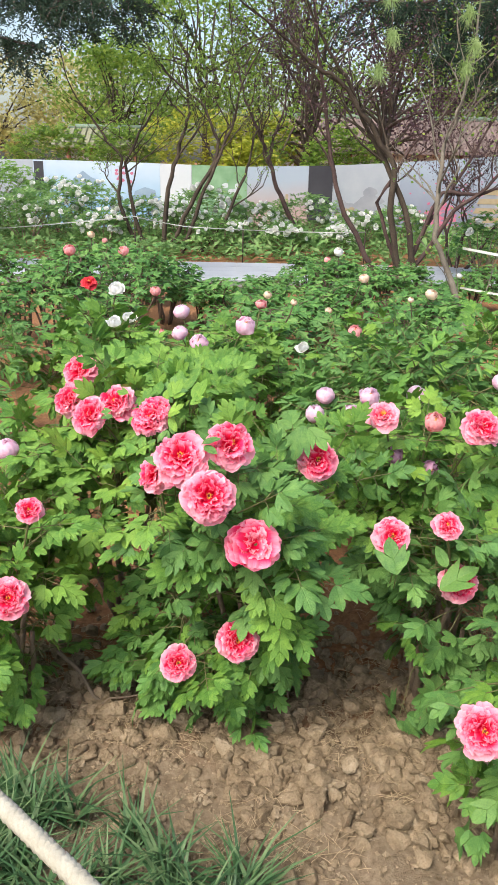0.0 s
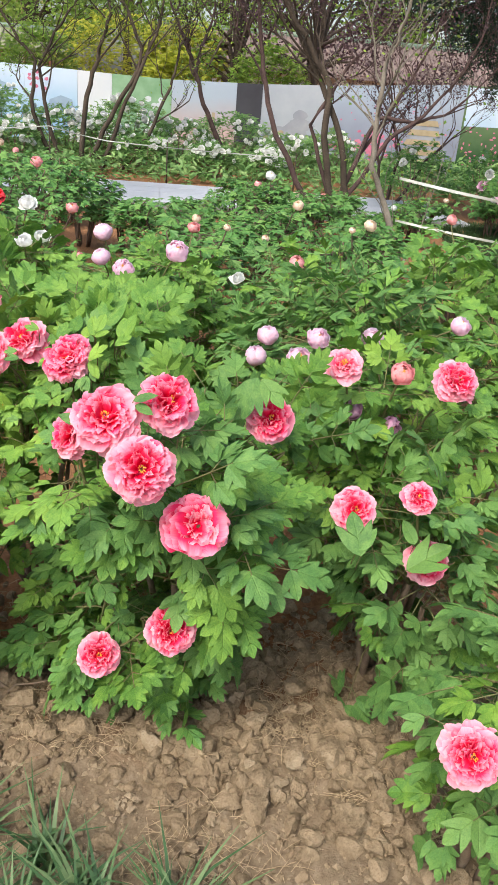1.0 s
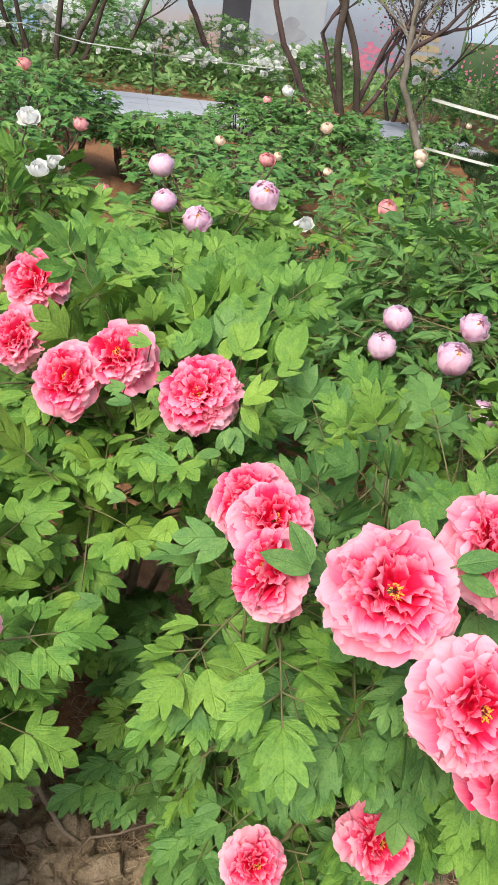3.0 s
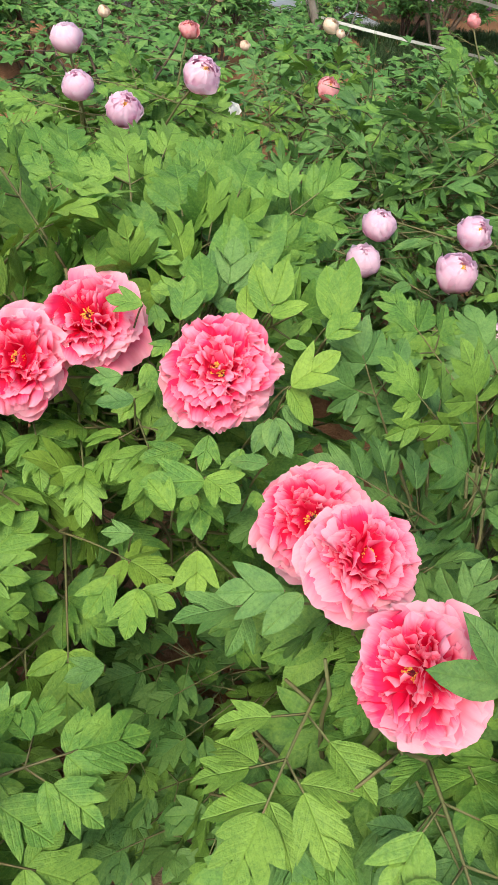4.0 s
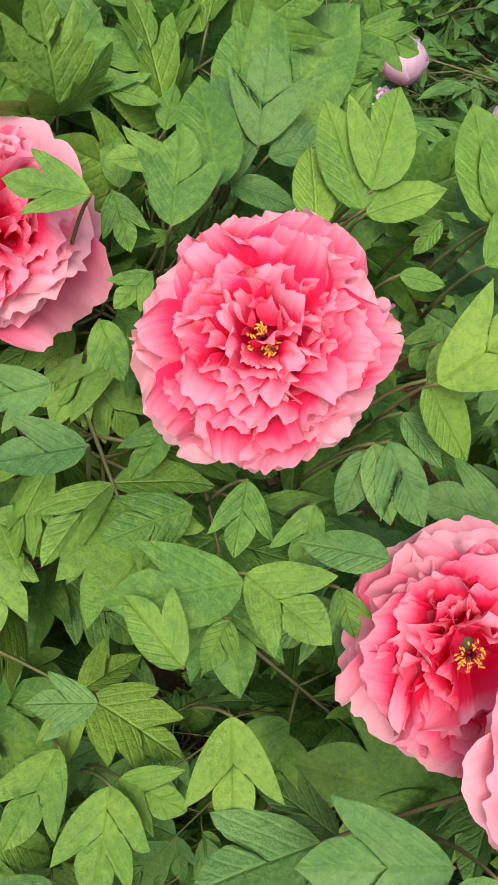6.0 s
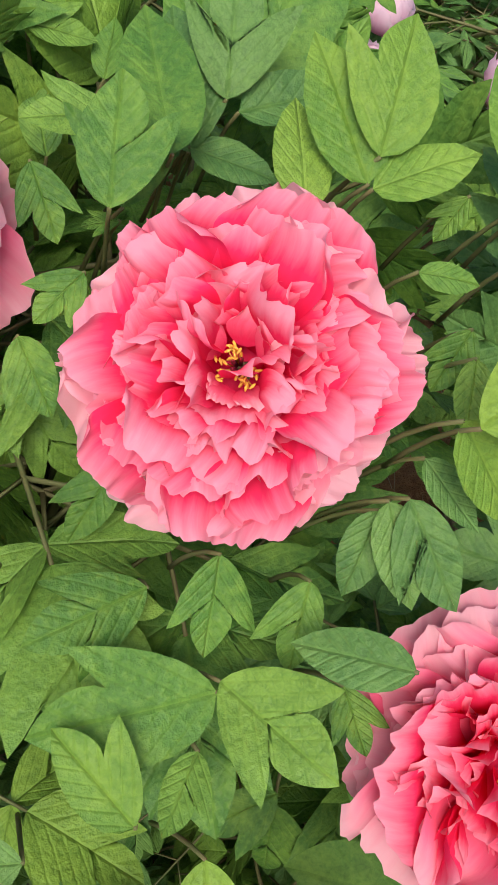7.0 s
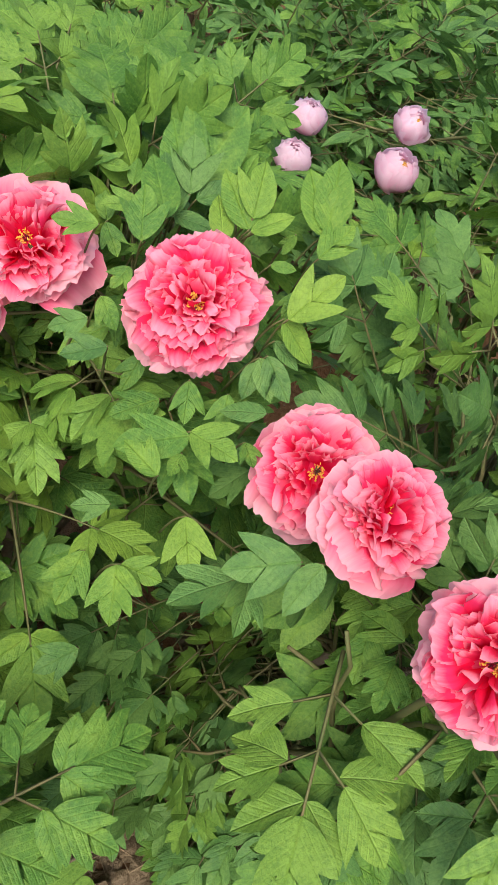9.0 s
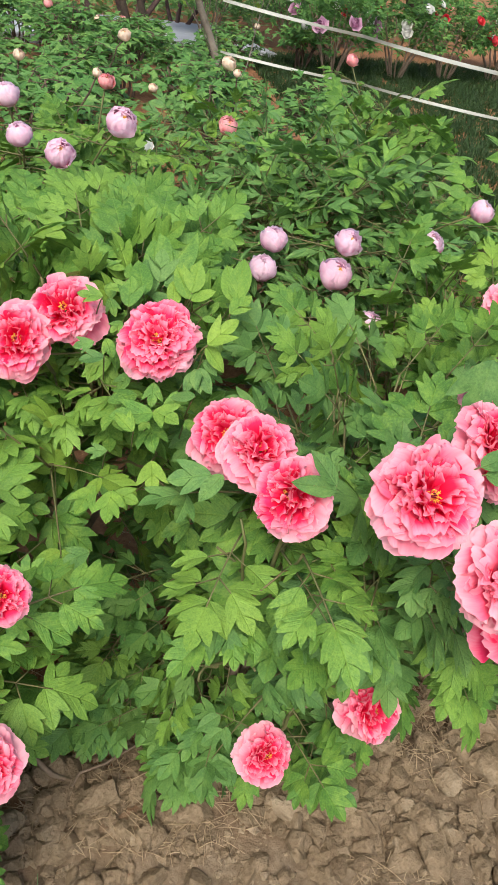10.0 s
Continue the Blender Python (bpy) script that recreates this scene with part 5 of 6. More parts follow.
# ------------------------------------------------------------------ pale path with a dark kerb
b = Build()
def slab(x0, x1, y0, y1, z0, z1, mat=0):
    v = [(x0, y0, z0), (x1, y0, z0), (x1, y1, z0), (x0, y1, z0), (x0, y0, z1), (x1, y0, z1), (x1, y1, z1), (x0, y1, z1)]
    return v, [(3, 2, 1, 0), (4, 5, 6, 7), (0, 1, 5, 4), (1, 2, 6, 5), (2, 3, 7, 6), (3, 0, 4, 7)]


pav = new("pavement", Build().add(*slab(-14, 4.4, 11.32, 13.5, -0.1, 0.06)).mesh("pavement", PAVING, False))
tagged(pav, "pale grey paved garden path", "path", kind="structure")
SLAB = Build().add(*slab(0.006, 0.744, 0, 0.52, 0.062, 0.075)).mesh("slab", PAVING, False)
KERBM = Build().add(*slab(0.006, 0.994, 0, 0.12, -0.1, 0.085)).mesh("kerb_stone", KERB, False)
for i in range(13):
    for j in range(4):
        part("slab", SLAB, pav, Matrix.Translation((-6 + 0.75 * i, 11.33 + 0.535 * j, 0)))
for i in range(11):
    part("kerb_stone", KERBM, pav, Matrix.Translation((-7 + i, 11.19, 0)))

# ------------------------------------------------------------------ rope and tapes
def rope(a, c, r, sag, label):
    root = holder("barrier_rope", a, label, "rope")
    pts = bend((0, 0, 0), Vector(c) - Vector(a), -sag, 380)
    for k in range(3):
        v = []
        for i, p in enumerate(pts):
            w = 6.283 * k / 3 + i * 1.15
            v.append(p + Vector((0, math.cos(w), math.sin(w))) * r * 0.40)
        part("strand", mesh_from("strand", *tube(v, [r * 0.66] * len(v), 7), ROPE), root)
    for p in (Vector((0, 0, 0)), Vector(c) - Vector(a)):
        part("post", mesh_from("post", *tube([(p.x, p.y, -a[2] - 0.1), (p.x, p.y, 0.06)], [0.025, 0.025], 10), KERB), root)


ra, rb = Vector((-0.278, 0.945, 0.85)), Vector((-0.098, 0.783, 0.85))
rope(tuple(ra - (rb - ra) * 6), tuple(ra + (rb - ra) * 4.2), 0.0150, 0.0, "thick pale hemp rope of a low garden barrier")


def tape(points, width, label):
    """A flat ribbon that stands on edge and twists a little."""
    v, f = [], []
    pts = []
    for a, c in zip(points[:-1], points[1:]):
        pts += bend(a, c, -0.010, 12)[:-1]
    pts.append(Vector(points[-1]))
    for i, p in enumerate(pts):
        d = (pts[min(i + 1, len(pts) - 1)] - pts[max(i - 1, 0)]).normalized()
        n = Vector((-d.y, d.x, 0))
        w = (Vector((0, 0, 1)) + n * 0.55 * math.sin(i * 0.4)) * width * 0.5
        for q in (w + n * 0.0015, -w + n * 0.0015, -w - n * 0.0015, w - n * 0.0015):
            v.append(tuple(p + q))
    for i in range(len(pts) - 1):
        for k in range(4):
            f.append((4 * i + k, 4 * i + (k + 1) % 4, 4 * i + 4 + (k + 1) % 4, 4 * i + 4 + k))
    ob = new("barrier_tape", mesh_from("barrier_tape", v, f, TAPE, None, False))
    return tagged(ob, label, "tape", "barrier tapes")


def stake(x, y, h):
    ob = new("stake", mesh_from("stake", *tube([(x, y, -0.05), (x, y, h)], [0.012, 0.010], 7), BARK))
    return tagged(ob, "thin wooden stake that carries the barrier tape", "stake", "stakes")


tape([(2.44, 8.55, 0.87), (3.33, 7.55, 0.80), (3.70, 6.15, 0.80), (4.2, 4.4, 0.84)], 0.026, "pale plastic barrier tape tied to a trunk beside the lawn")
tape([(2.46, 8.55, 0.45), (3.50, 7.70, 0.40), (4.16, 6.57, 0.40), (4.6, 4.6, 0.42)], 0.022, "pale plastic barrier tape low over the lawn")
for p in ((4.2, 4.4, 0.9), (4.6, 4.6, 0.5)):
    stake(*p)
tape([(-6.2, 13.7, 0.62), (-3.97, 13.7, 0.545), (-1.75, 13.72, 0.78), (-0.86, 13.7, 0.627), (1.33, 13.7, 0.58), (2.2, 13.7, 0.60)], 0.014, "pale barrier tape strung along the path")
for p in ((-6.2, 13.73, 0.68), (-1.75, 13.75, 0.85), (0.1, 13.73, 0.68), (2.2, 13.73, 0.66)):
    stake(*p)


# ------------------------------------------------------------------ trees
def grow(b, leaves, rnd, a, d, length, r, depth, leaf_size, leaf_n, spread=0.55, lift=0.12):
    """A limb, its forks and the leaves on its twigs."""
    pts, p, dirn = [Vector(a)], Vector(a), Vector(d).normalized()
    n = 5 if depth > 1 else 4
    for i in range(n):
        dirn = (dirn + Vector((rnd.uniform(-1, 1), rnd.uniform(-1, 1), rnd.uniform(-0.6, 1) * 0.7)) * 0.28 + Vector((0, 0, lift * 0.4))).normalized()
        p = p + dirn * length / n
        pts.append(p)
    end = r * (0.62 if depth else 0.35)
    b.add(*tube(pts, [r + (end - r) * i / n for i in range(n + 1)], 7 if depth > 2 else (5 if depth > 0 else 3), False))
    if depth <= 1:
        for _ in range(leaf_n):
            q = rnd.choice(pts[1:]) + Vector((rnd.gauss(0, 1), rnd.gauss(0, 1), rnd.gauss(0, 1))) * leaf_size * 2.0
            m = Matrix.Translation(q) @ pose(0, 0, 0, rnd.uniform(-60, 60), rnd.uniform(-60, 60), rnd.uniform(0, 360))
            L = leaf_size * rnd.uniform(0.6, 1.3)
            leaves.add([(0, 0, 0), (0.32 * L, 0.5 * L, 0.05 * L), (0, L, 0), (-0.32 * L, 0.5 * L, 0.05 * L)], [(0, 1, 2, 3)], None, 0, m)
    if depth > 0:
        kids = rnd.choice((2, 3)) if depth > 1 else 3
        for k in range(kids):
            w = rnd.uniform(0, 6.283)
            side = Vector((math.cos(w), math.sin(w), rnd.uniform(-0.1, 0.5)))
            at = pts[-1] if k == 0 else pts[rnd.randrange(2, n + 1)]
            grow(b, leaves, rnd, at, dirn + side * spread * rnd.uniform(0.7, 1.5), length * rnd.uniform(0.55, 0.8), end * rnd.uniform(0.75, 1.0), depth - 1, leaf_size, leaf_n, spread, lift)


def small_tree(x, y, stems, seed, bark, crown, label, leaf_size=0.055, leaf_n=7, depth=5, spread=0.62):
    """stems: (direction, length, radius) of each trunk from the shared foot."""
    rnd = random.Random(seed)
    root = holder("garden_tree", (x, y, 0), label, "tree", "garden trees")
    leaves = Build()
    for d, length, r in stems:
        b = Build()
        a = Vector((rnd.uniform(-0.1, 0.1), rnd.uniform(-0.08, 0.08), -0.05))
        grow(b, leaves, rnd, a, d, length, r * 0.82, depth, leaf_size, leaf_n, spread)
        part("trunk", b.mesh("trunk", bark), root)
    part("crown", leaves.mesh("crown", crown, False), root, kind="stuff")
    return root


def limb_tree(x, y, limbs, seed, bark, crown, label, leaf_size=0.055, leaf_n=7, twigs=3, spread=0.7):
    """limbs: (radius, way points as x, z from the foot); twigs fork off along each limb and at its end."""
    rnd = random.Random(seed)
    root = holder("garden_tree", (x, y, 0), label, "tree", "garden trees")
    leaves = Build()
    for r, way in limbs:
        b, pts = Build(), []
        deep = rnd.uniform(-0.25, 0.25)
        for k, ((ax, az), (cx, cz)) in enumerate(zip(way[:-1], way[1:])):
            for q in range(4):
                s = (k + q / 4) / (len(way) - 1)
                pts.append(Vector((ax + (cx - ax) * q / 4, deep * s + 0.02 * math.sin(9 * s + seed), az + (cz - az) * q / 4)) + Vector((rnd.gauss(0, 1), 0, rnd.gauss(0, 1))) * 0.012)
        pts.append(Vector((way[-1][0], deep, way[-1][1])))
        n = len(pts)
        radii = [r * (1 - 0.72 * i / (n - 1)) for i in range(n)]
        b.add(*tube(pts, radii, 8, False))
        for i in range(n // 3, n, 2):
            d = (pts[i] - pts[i - 1]).normalized()
            w = rnd.uniform(0, 6.283)
            out = d * 0.5 + Vector((math.cos(w), 0.6 * math.sin(w), rnd.uniform(0.0, 0.8)))
            grow(b, leaves, rnd, pts[i], out, rnd.uniform(0.45, 0.8), radii[i] * 0.5, twigs, leaf_size, leaf_n, spread)
        grow(b, leaves, rnd, pts[-1], pts[-1] - pts[-3], 0.9, radii[-1], twigs + 1, leaf_size, leaf_n, spread)
        part("trunk", b.mesh("trunk", bark), root)
    part("crown", leaves.mesh("crown", crown, False), root, kind="stuff")
    return root


limb_tree(-1.85, 15.6, [(0.045, [(-0.03, -0.05), (-0.43, 0.86), (-0.35, 1.72), (-0.8, 2.3), (-1.1, 2.7)]), (0.045, [(0.06, -0.05), (-0.18, 0.87), (-0.27, 1.64), (0.12, 2.3), (0.58, 2.95)])],
          1, BARK, CROWN_GREEN, "slender twin-stemmed tree in fresh leaf beside the path", 0.042, 9)
limb_tree(-1.25, 15.3, [(0.05, [(-0.22, -0.05), (-0.05, 1.2), (0.16, 1.96), (0.34, 2.52), (0.25, 3.27), (0.48, 3.9)]), (0.045, [(-0.13, -0.05), (0.35, 0.89), (0.82, 1.68), (0.88, 2.02), (0.6, 2.64), (-0.06, 3.16), (-0.4, 3.6)]),
                        (0.042, [(0.18, -0.05), (0.52, 0.97), (0.92, 1.83), (1.16, 2.39), (1.27, 2.94), (1.64, 3.65)]), (0.04, [(0.47, -0.05), (1.02, 0.66), (1.37, 1.46), (1.51, 1.95), (1.7, 2.6)])],
          2, BARK, CROWN_GREEN, "multi-stemmed tree with leaning dark trunks and fresh leaves", 0.040, 6)
limb_tree(1.43, 16.5, [(0.055, [(0.0, -0.05), (-0.58, 1.03), (-0.82, 1.69), (-1.05, 2.26), (-1.33, 2.81), (-1.51, 3.5)]), (0.04, [(-0.82, 1.69), (-0.75, 2.18), (-0.55, 2.67), (-0.49, 3.29)])],
          3, BARK_DARK, CROWN_PURPLE, "dark-barked tree with purple leaves near the hoarding", 0.05, 5)
limb_tree(2.4, 10.9, [(0.048, [(-0.05, -0.05), (-0.34, 1.06), (-0.34, 1.70), (-0.71, 2.2), (-1.14, 2.69), (-1.5, 2.87), (-1.88, 3.19), (-2.2, 3.4)]),
                      (0.046, [(0.15, -0.05), (-0.12, 1.12), (-0.42, 1.70), (-0.77, 2.25), (-1.03, 2.76), (-1.33, 3.16), (-1.57, 3.65)])],
          4, BARK, CROWN_PURPLE, "grey-barked tree with long leaning limbs and purplish leaves", 0.045, 4)
limb_tree(2.2, 11.0, [(0.042, [(-0.05, -0.05), (-0.74, 1.05), (-0.98, 1.78), (-1.07, 2.47), (-1.23, 3.13), (-1.28, 3.7)]),
                      (0.035, [(0.15, 0.3), (0.55, 1.36), (1.07, 1.33), (1.45, 1.47), (1.9, 1.9)]), (0.035, [(0.12, 0.1), (0.75, 1.12), (1.15, 1.43), (1.45, 1.77), (1.7, 2.3)]),
                      (0.03, [(0.1, 0.2), (0.4, 0.9), (0.9, 1.7), (1.2, 2.3), (1.3, 2.8)]), (0.03, [(0.0, 0.4), (-0.3, 1.2), (0.1, 1.9), (0.6, 2.4), (0.8, 3.0)])],
          9, BARK_DARK, CROWN_PURPLE, "dark twiggy tree with crossing limbs and small purple leaves", 0.04, 3, 4, 0.9)
small_tree(3.7, 13.4, [((-0.5, 0.1, 1), 0.9, 0.04), ((0.1, 0, 1), 0.8, 0.045), ((0.6, 0.1, 0.8), 0.9, 0.04)], 12, BARK_DARK, CROWN_PURPLE, "dark twiggy tree in front of the hoarding", 0.04, 3, 6, 0.85)
limb_tree(2.54, 8.4, [(0.038, [(0.0, -0.05), (-0.2, 0.51), (-0.42, 0.98), (-0.45, 1.44), (-0.42, 1.9), (-0.27, 2.31), (-0.2, 2.9)]), (0.02, [(0.02, 0.05), (0.12, 0.25)])],
          6, BARK_PALE, CROWN_GREEN, "slim pale young tree at the corner of the lawn", 0.045, 3, 2)


def broad_tree(x, y, h, r, seed, crown, label, n=5200, leaf=0.28):
    """A far tree: trunk, limbs and a gappy crown of leaf sprays."""
    rnd = random.Random(seed)
    root = holder("tree", (x, y, 0), label, "tree", "far trees")
    b, leaves = Build(), Build()
    b.add(*tube(bend((0, 0, -0.1), (rnd.uniform(-0.4, 0.4), 0, h * 0.75), 0, 6, 0, rnd), [0.22, 0.2, 0.17, 0.14, 0.1, 0.07, 0.04], 8))
    clumps = []
    for i in range(26):
        a, q = rnd.uniform(0, 6.283), rnd.uniform(-0.7, 1)
        s = math.sqrt(1 - q * q) * rnd.uniform(0.5, 1.0)
        c = Vector((r * s * math.cos(a), r * s * math.sin(a), h * 0.6 + h * 0.4 * q))
        clumps.append((c, r * rnd.uniform(0.22, 0.42)))
        b.add(*tube(bend((0, 0, h * rnd.uniform(0.25, 0.6)), c, 0.1, 4, 0, rnd), [0.06, 0.05, 0.04, 0.03, 0.015], 5, False))
    for _ in range(n):
        c, cr = rnd.choice(clumps)
        p = c + Vector((rnd.gauss(0, 1), rnd.gauss(0, 1), rnd.gauss(0, 0.7))) * cr * 0.6
        m = Matrix.Translation(p) @ pose(0, 0, 0, rnd.uniform(-70, 70), rnd.uniform(-70, 70), rnd.uniform(0, 360))
        L = leaf * rnd.uniform(0.5, 1.2)
        leaves.add([(0, 0, 0), (0.3 * L, 0.5 * L, 0.06 * L), (0, L, 0), (-0.3 * L, 0.5 * L, 0.06 * L)], [(0, 1, 2, 3)], None, 0, m)
    part("trunk", b.mesh("trunk", BARK), root)
    part("crown", leaves.mesh("crown", crown, False), root, kind="stuff")


for i, (x, y, h, r, crown, label) in enumerate((
        (-12, 40, 6.5, 3.0, CROWN_TAN, "willow-like tree in pale yellowish leaf far behind"),
        (-8.5, 46, 7, 3.0, CROWN_TAN, "pale yellowish tree far behind"),
        (-5.5, 38, 6.3, 3.0, CROWN_GREEN, "broad green tree behind the pavilion"),
        (-1.5, 36, 10, 3.8, CROWN_GREEN, "broad green tree behind the hoarding"),
        (2.5, 38, 11, 4.2, CROWN_GREEN, "tall green tree behind the low roof"),
        (6.5, 37, 11, 4.0, CROWN_GREEN, "tall green tree behind the low roof"),
        (10.5, 36, 10, 4.0, CROWN_GREEN, "tall green tree behind the wall"),
        (15.0, 38, 10, 4.0, CROWN_GREEN, "tall green tree behind the wall"),
        (-16, 42, 6, 3.0, CROWN_TAN, "pale yellowish tree far behind"),
        (4.2, 24.0, 5.0, 1.9, CROWN_PURPLE, "purple-leaved tree close behind the hoarding"),
        (2.0, 25.0, 5.5, 1.8, CROWN_GREEN, "green tree close behind the hoarding"),
)):
    broad_tree(x, y, h, r, 100 + i, crown, label, 6000 if y > 30 else 3200, 0.23 if y > 30 else 0.12)


def cedar(x, y, limbs, seed, label, h=9.0):
    """A dark cedar: trunk and long drooping limbs (tip, width) hung with needle sprays."""
    rnd = random.Random(seed)
    root = holder("cedar_tree", (x, y, 0), label, "tree", "cedars")
    tr = Build().add(*tube([(0, 0, -0.1), (0, 0, h * 0.5), (0.1, 0, h)], [0.26, 0.2, 0.05], 10))
    part("trunk", tr.mesh("trunk", BARK_DARK), root)
    for tip, wide, light in limbs:
        b = Build()
        t = Vector(tip) - Vector((x, y, 0))
        base = Vector((0, 0, t.z + 0.7))
        pts = bend(base, t, 0.25, 8, 0, rnd)
        b.add(*tube(pts, [0.06 - 0.006 * i for i in range(9)], 5, False), mat=1)
        for i in range(int(250 * wide)):
            s = rnd.uniform(0.15, 1.0)
            k = min(7, int(s * 8))
            p = pts[k].lerp(pts[k + 1], s * 8 - k)
            q = p + Vector((rnd.gauss(0, 0.28), rnd.gauss(0, 0.28), -rnd.uniform(0.02, 0.55))) * wide
            b.add(*tube([p, q], [0.006, 0.003], 3, False), mat=1)
            for j in range(64):
                w = rnd.random()
                c = p.lerp(q, w) if j % 2 else q + Vector((rnd.gauss(0, 0.06), rnd.gauss(0, 0.06), rnd.gauss(0, 0.06)))
                d = Vector((rnd.uniform(-1, 1), rnd.uniform(-1, 1), rnd.uniform(-1, 0.3))).normalized() * rnd.uniform(0.05, 0.10)
                n = d.cross(Vector((0.3, 0.9, 0.2))).normalized() * 0.008
                b.add([tuple(c - n), tuple(c + n), tuple(c + d)], [(0, 1, 2)])
        part("limb", b.mesh("limb", [NEEDLE, BARK_DARK], False), root)
    return root


cedar(-7.5, 11.5, [((-2.45, 10.6, 2.95), 0.75, 0), ((-1.05, 10.6, 3.42), 0.9, 0), ((-1.6, 10.4, 3.45), 0.9, 0), ((-1.15, 10.4, 3.75), 0.8, 0)], 8, "dark drooping cedar at the side of the garden")
right_cedar = cedar(9.0, 15.0, [((2.6, 11.0, 3.15), 0.9, 0), ((1.5, 11.0, 3.6), 0.9, 0), ((3.3, 11.4, 2.95), 0.8, 0), ((3.5, 11.5, 2.62), 0.7, 0), ((4.2, 11.6, 2.35), 0.8, 0), ((4.6, 11.9, 2.1), 0.8, 0), ((2.4, 11.2, 3.55), 0.9, 0), ((3.0, 10.6, 3.6), 1.0, 0), ((1.1, 6.0, 4.3), 0.5, 0), ((1.7, 6.1, 4.4), 0.5, 0)], 18, "dark drooping cedar over the edge of the lawn")


def cedar_sprig(anchor, drop, seed):
    """Young needle sprays at the end of a thin twig that hangs from a cedar limb."""
    rnd = random.Random(seed)
    b = Build()
    pts = bend((0, 0, 1.75), drop, 0.0, 10, 0.04, rnd)
    b.add(*tube(pts, [0.007 - 0.0004 * i for i in range(11)], 5), mat=1)
    for i, p in enumerate(pts[6:]):
        for _ in range(130):
            d = Vector((rnd.gauss(0, 0.8), rnd.gauss(0, 0.8), rnd.uniform(-2.6, 0.2))).normalized() * rnd.uniform(0.06, 0.14)
            n = d.cross(Vector((0, 1, 0.1))).normalized() * 0.0022
            c = p + Vector((rnd.gauss(0, 0.012), rnd.gauss(0, 0.012), rnd.gauss(0, 0.02)))
            b.add([tuple(c - n), tuple(c + n), tuple(c + d)], [(0, 1, 2)])
    part("sprig", b.mesh("sprig", [NEEDLE_LIGHT, BARK], False), right_cedar, Matrix.Translation(Vector(anchor) - Vector((9.0, 15.0, 0))), "fresh pale-green needle tufts")


cedar_sprig((1.06, 6.0, 2.62), (-0.06, 0, -0.30), 4)
cedar_sprig((1.68, 6.1, 2.62), (-0.05, 0, -0.26), 5)

# ------------------------------------------------------------------ printed hoarding
SHEETS = {
    "blue": flat_paint("print_sky", (0.26, 0.42, 0.58), (0.48, 0.57, 0.67), 1.2, 0.4, (0.3, 1.9)),
    "white": flat_paint("print_white", (0.490, 0.530, 0.571), (0.585, 0.598, 0.612), 2.0, 0.4),
    "green": flat_paint("print_green", (0.109, 0.245, 0.109), (0.286, 0.422, 0.286), 2.5, 0.4),
    "dusk": flat_paint("print_dusk", (0.420, 0.315, 0.285), (0.335, 0.395, 0.465), 1.0, 0.4, (0.3, 1.5)),
    "dark": flat_paint("print_dark", (0.034, 0.034, 0.041), (0.068, 0.068, 0.078), 1.0, 0.5),
    "haze": flat_paint("print_haze", (0.280, 0.315, 0.360), (0.385, 0.410, 0.440), 1.5, 0.4),
    "mist": flat_paint("print_mist", (0.200, 0.220, 0.255), (0.330, 0.340, 0.360), 2.2, 0.4),
    "lake": flat_paint("print_lake", (0.205, 0.225, 0.285), (0.310, 0.365, 0.440), 1.2, 0.4, (0.3, 1.9)),
    "meadow": flat_paint("print_meadow", (0.030, 0.075, 0.028), (0.10, 0.16, 0.075), 3.0, 0.4, (0.1, 1.4)),
}
BLOSSOM = flat_paint("print_blossom", (0.449, 0.082, 0.177), (0.544, 0.231, 0.299), 9.0, 0.5)
TEMPLE = flat_paint("print_temple", (0.286, 0.221, 0.129), (0.389, 0.327, 0.218), 6.0, 0.5)
DEEP = flat_paint("print_mountain", (0.185, 0.265, 0.355), (0.290, 0.375, 0.460), 3.0, 0.5)
hoarding = holder("hoarding", (1.5, 20, 0), "long garden hoarding of printed landscape panels", "hoarding")
HO = Matrix.Translation((-1.5, -20, 0))


def panel(x0, x1, z0a, z1a, z1b, sheet):
    v = [(x0, 20, z0a), (x1, 20, z0a), (x1, 20, z1b), (x0, 20, z1a), (x0, 20.05, z0a), (x1, 20.05, z0a), (x1, 20.05, z1b), (x0, 20.05, z1a)]
    f = [(0, 1, 2, 3), (5, 4, 7, 6), (1, 5, 6, 2), (4, 0, 3, 7), (3, 2, 6, 7), (4, 5, 1, 0)]
    return part("panel", mesh_from("panel", v, f, SHEETS[sheet], None, False), hoarding, HO)


def print_shape(pan, outline, mat, proud=0.006):
    """A printed motif: a thin sheet on the panel, outline as (x, z)."""
    n = len(outline)
    v = [(x, 20 - proud, z) for x, z in outline] + [(x, 20 - 0.001, z) for x, z in outline]
    f = [tuple(range(n))] + [(i, i + n, (i + 1) % n + n, (i + 1) % n) for i in range(n)]
    part("printed_motif", mesh_from("printed_motif", v, f, mat, None, False), pan)


def blot(cx, cz, rx, rz, rnd, n=14):
    return [(cx + rx * math.cos(6.283 * i / n) * rnd.uniform(0.7, 1.1), cz + rz * math.sin(6.283 * i / n) * rnd.uniform(0.7, 1.1)) for i in range(n)]


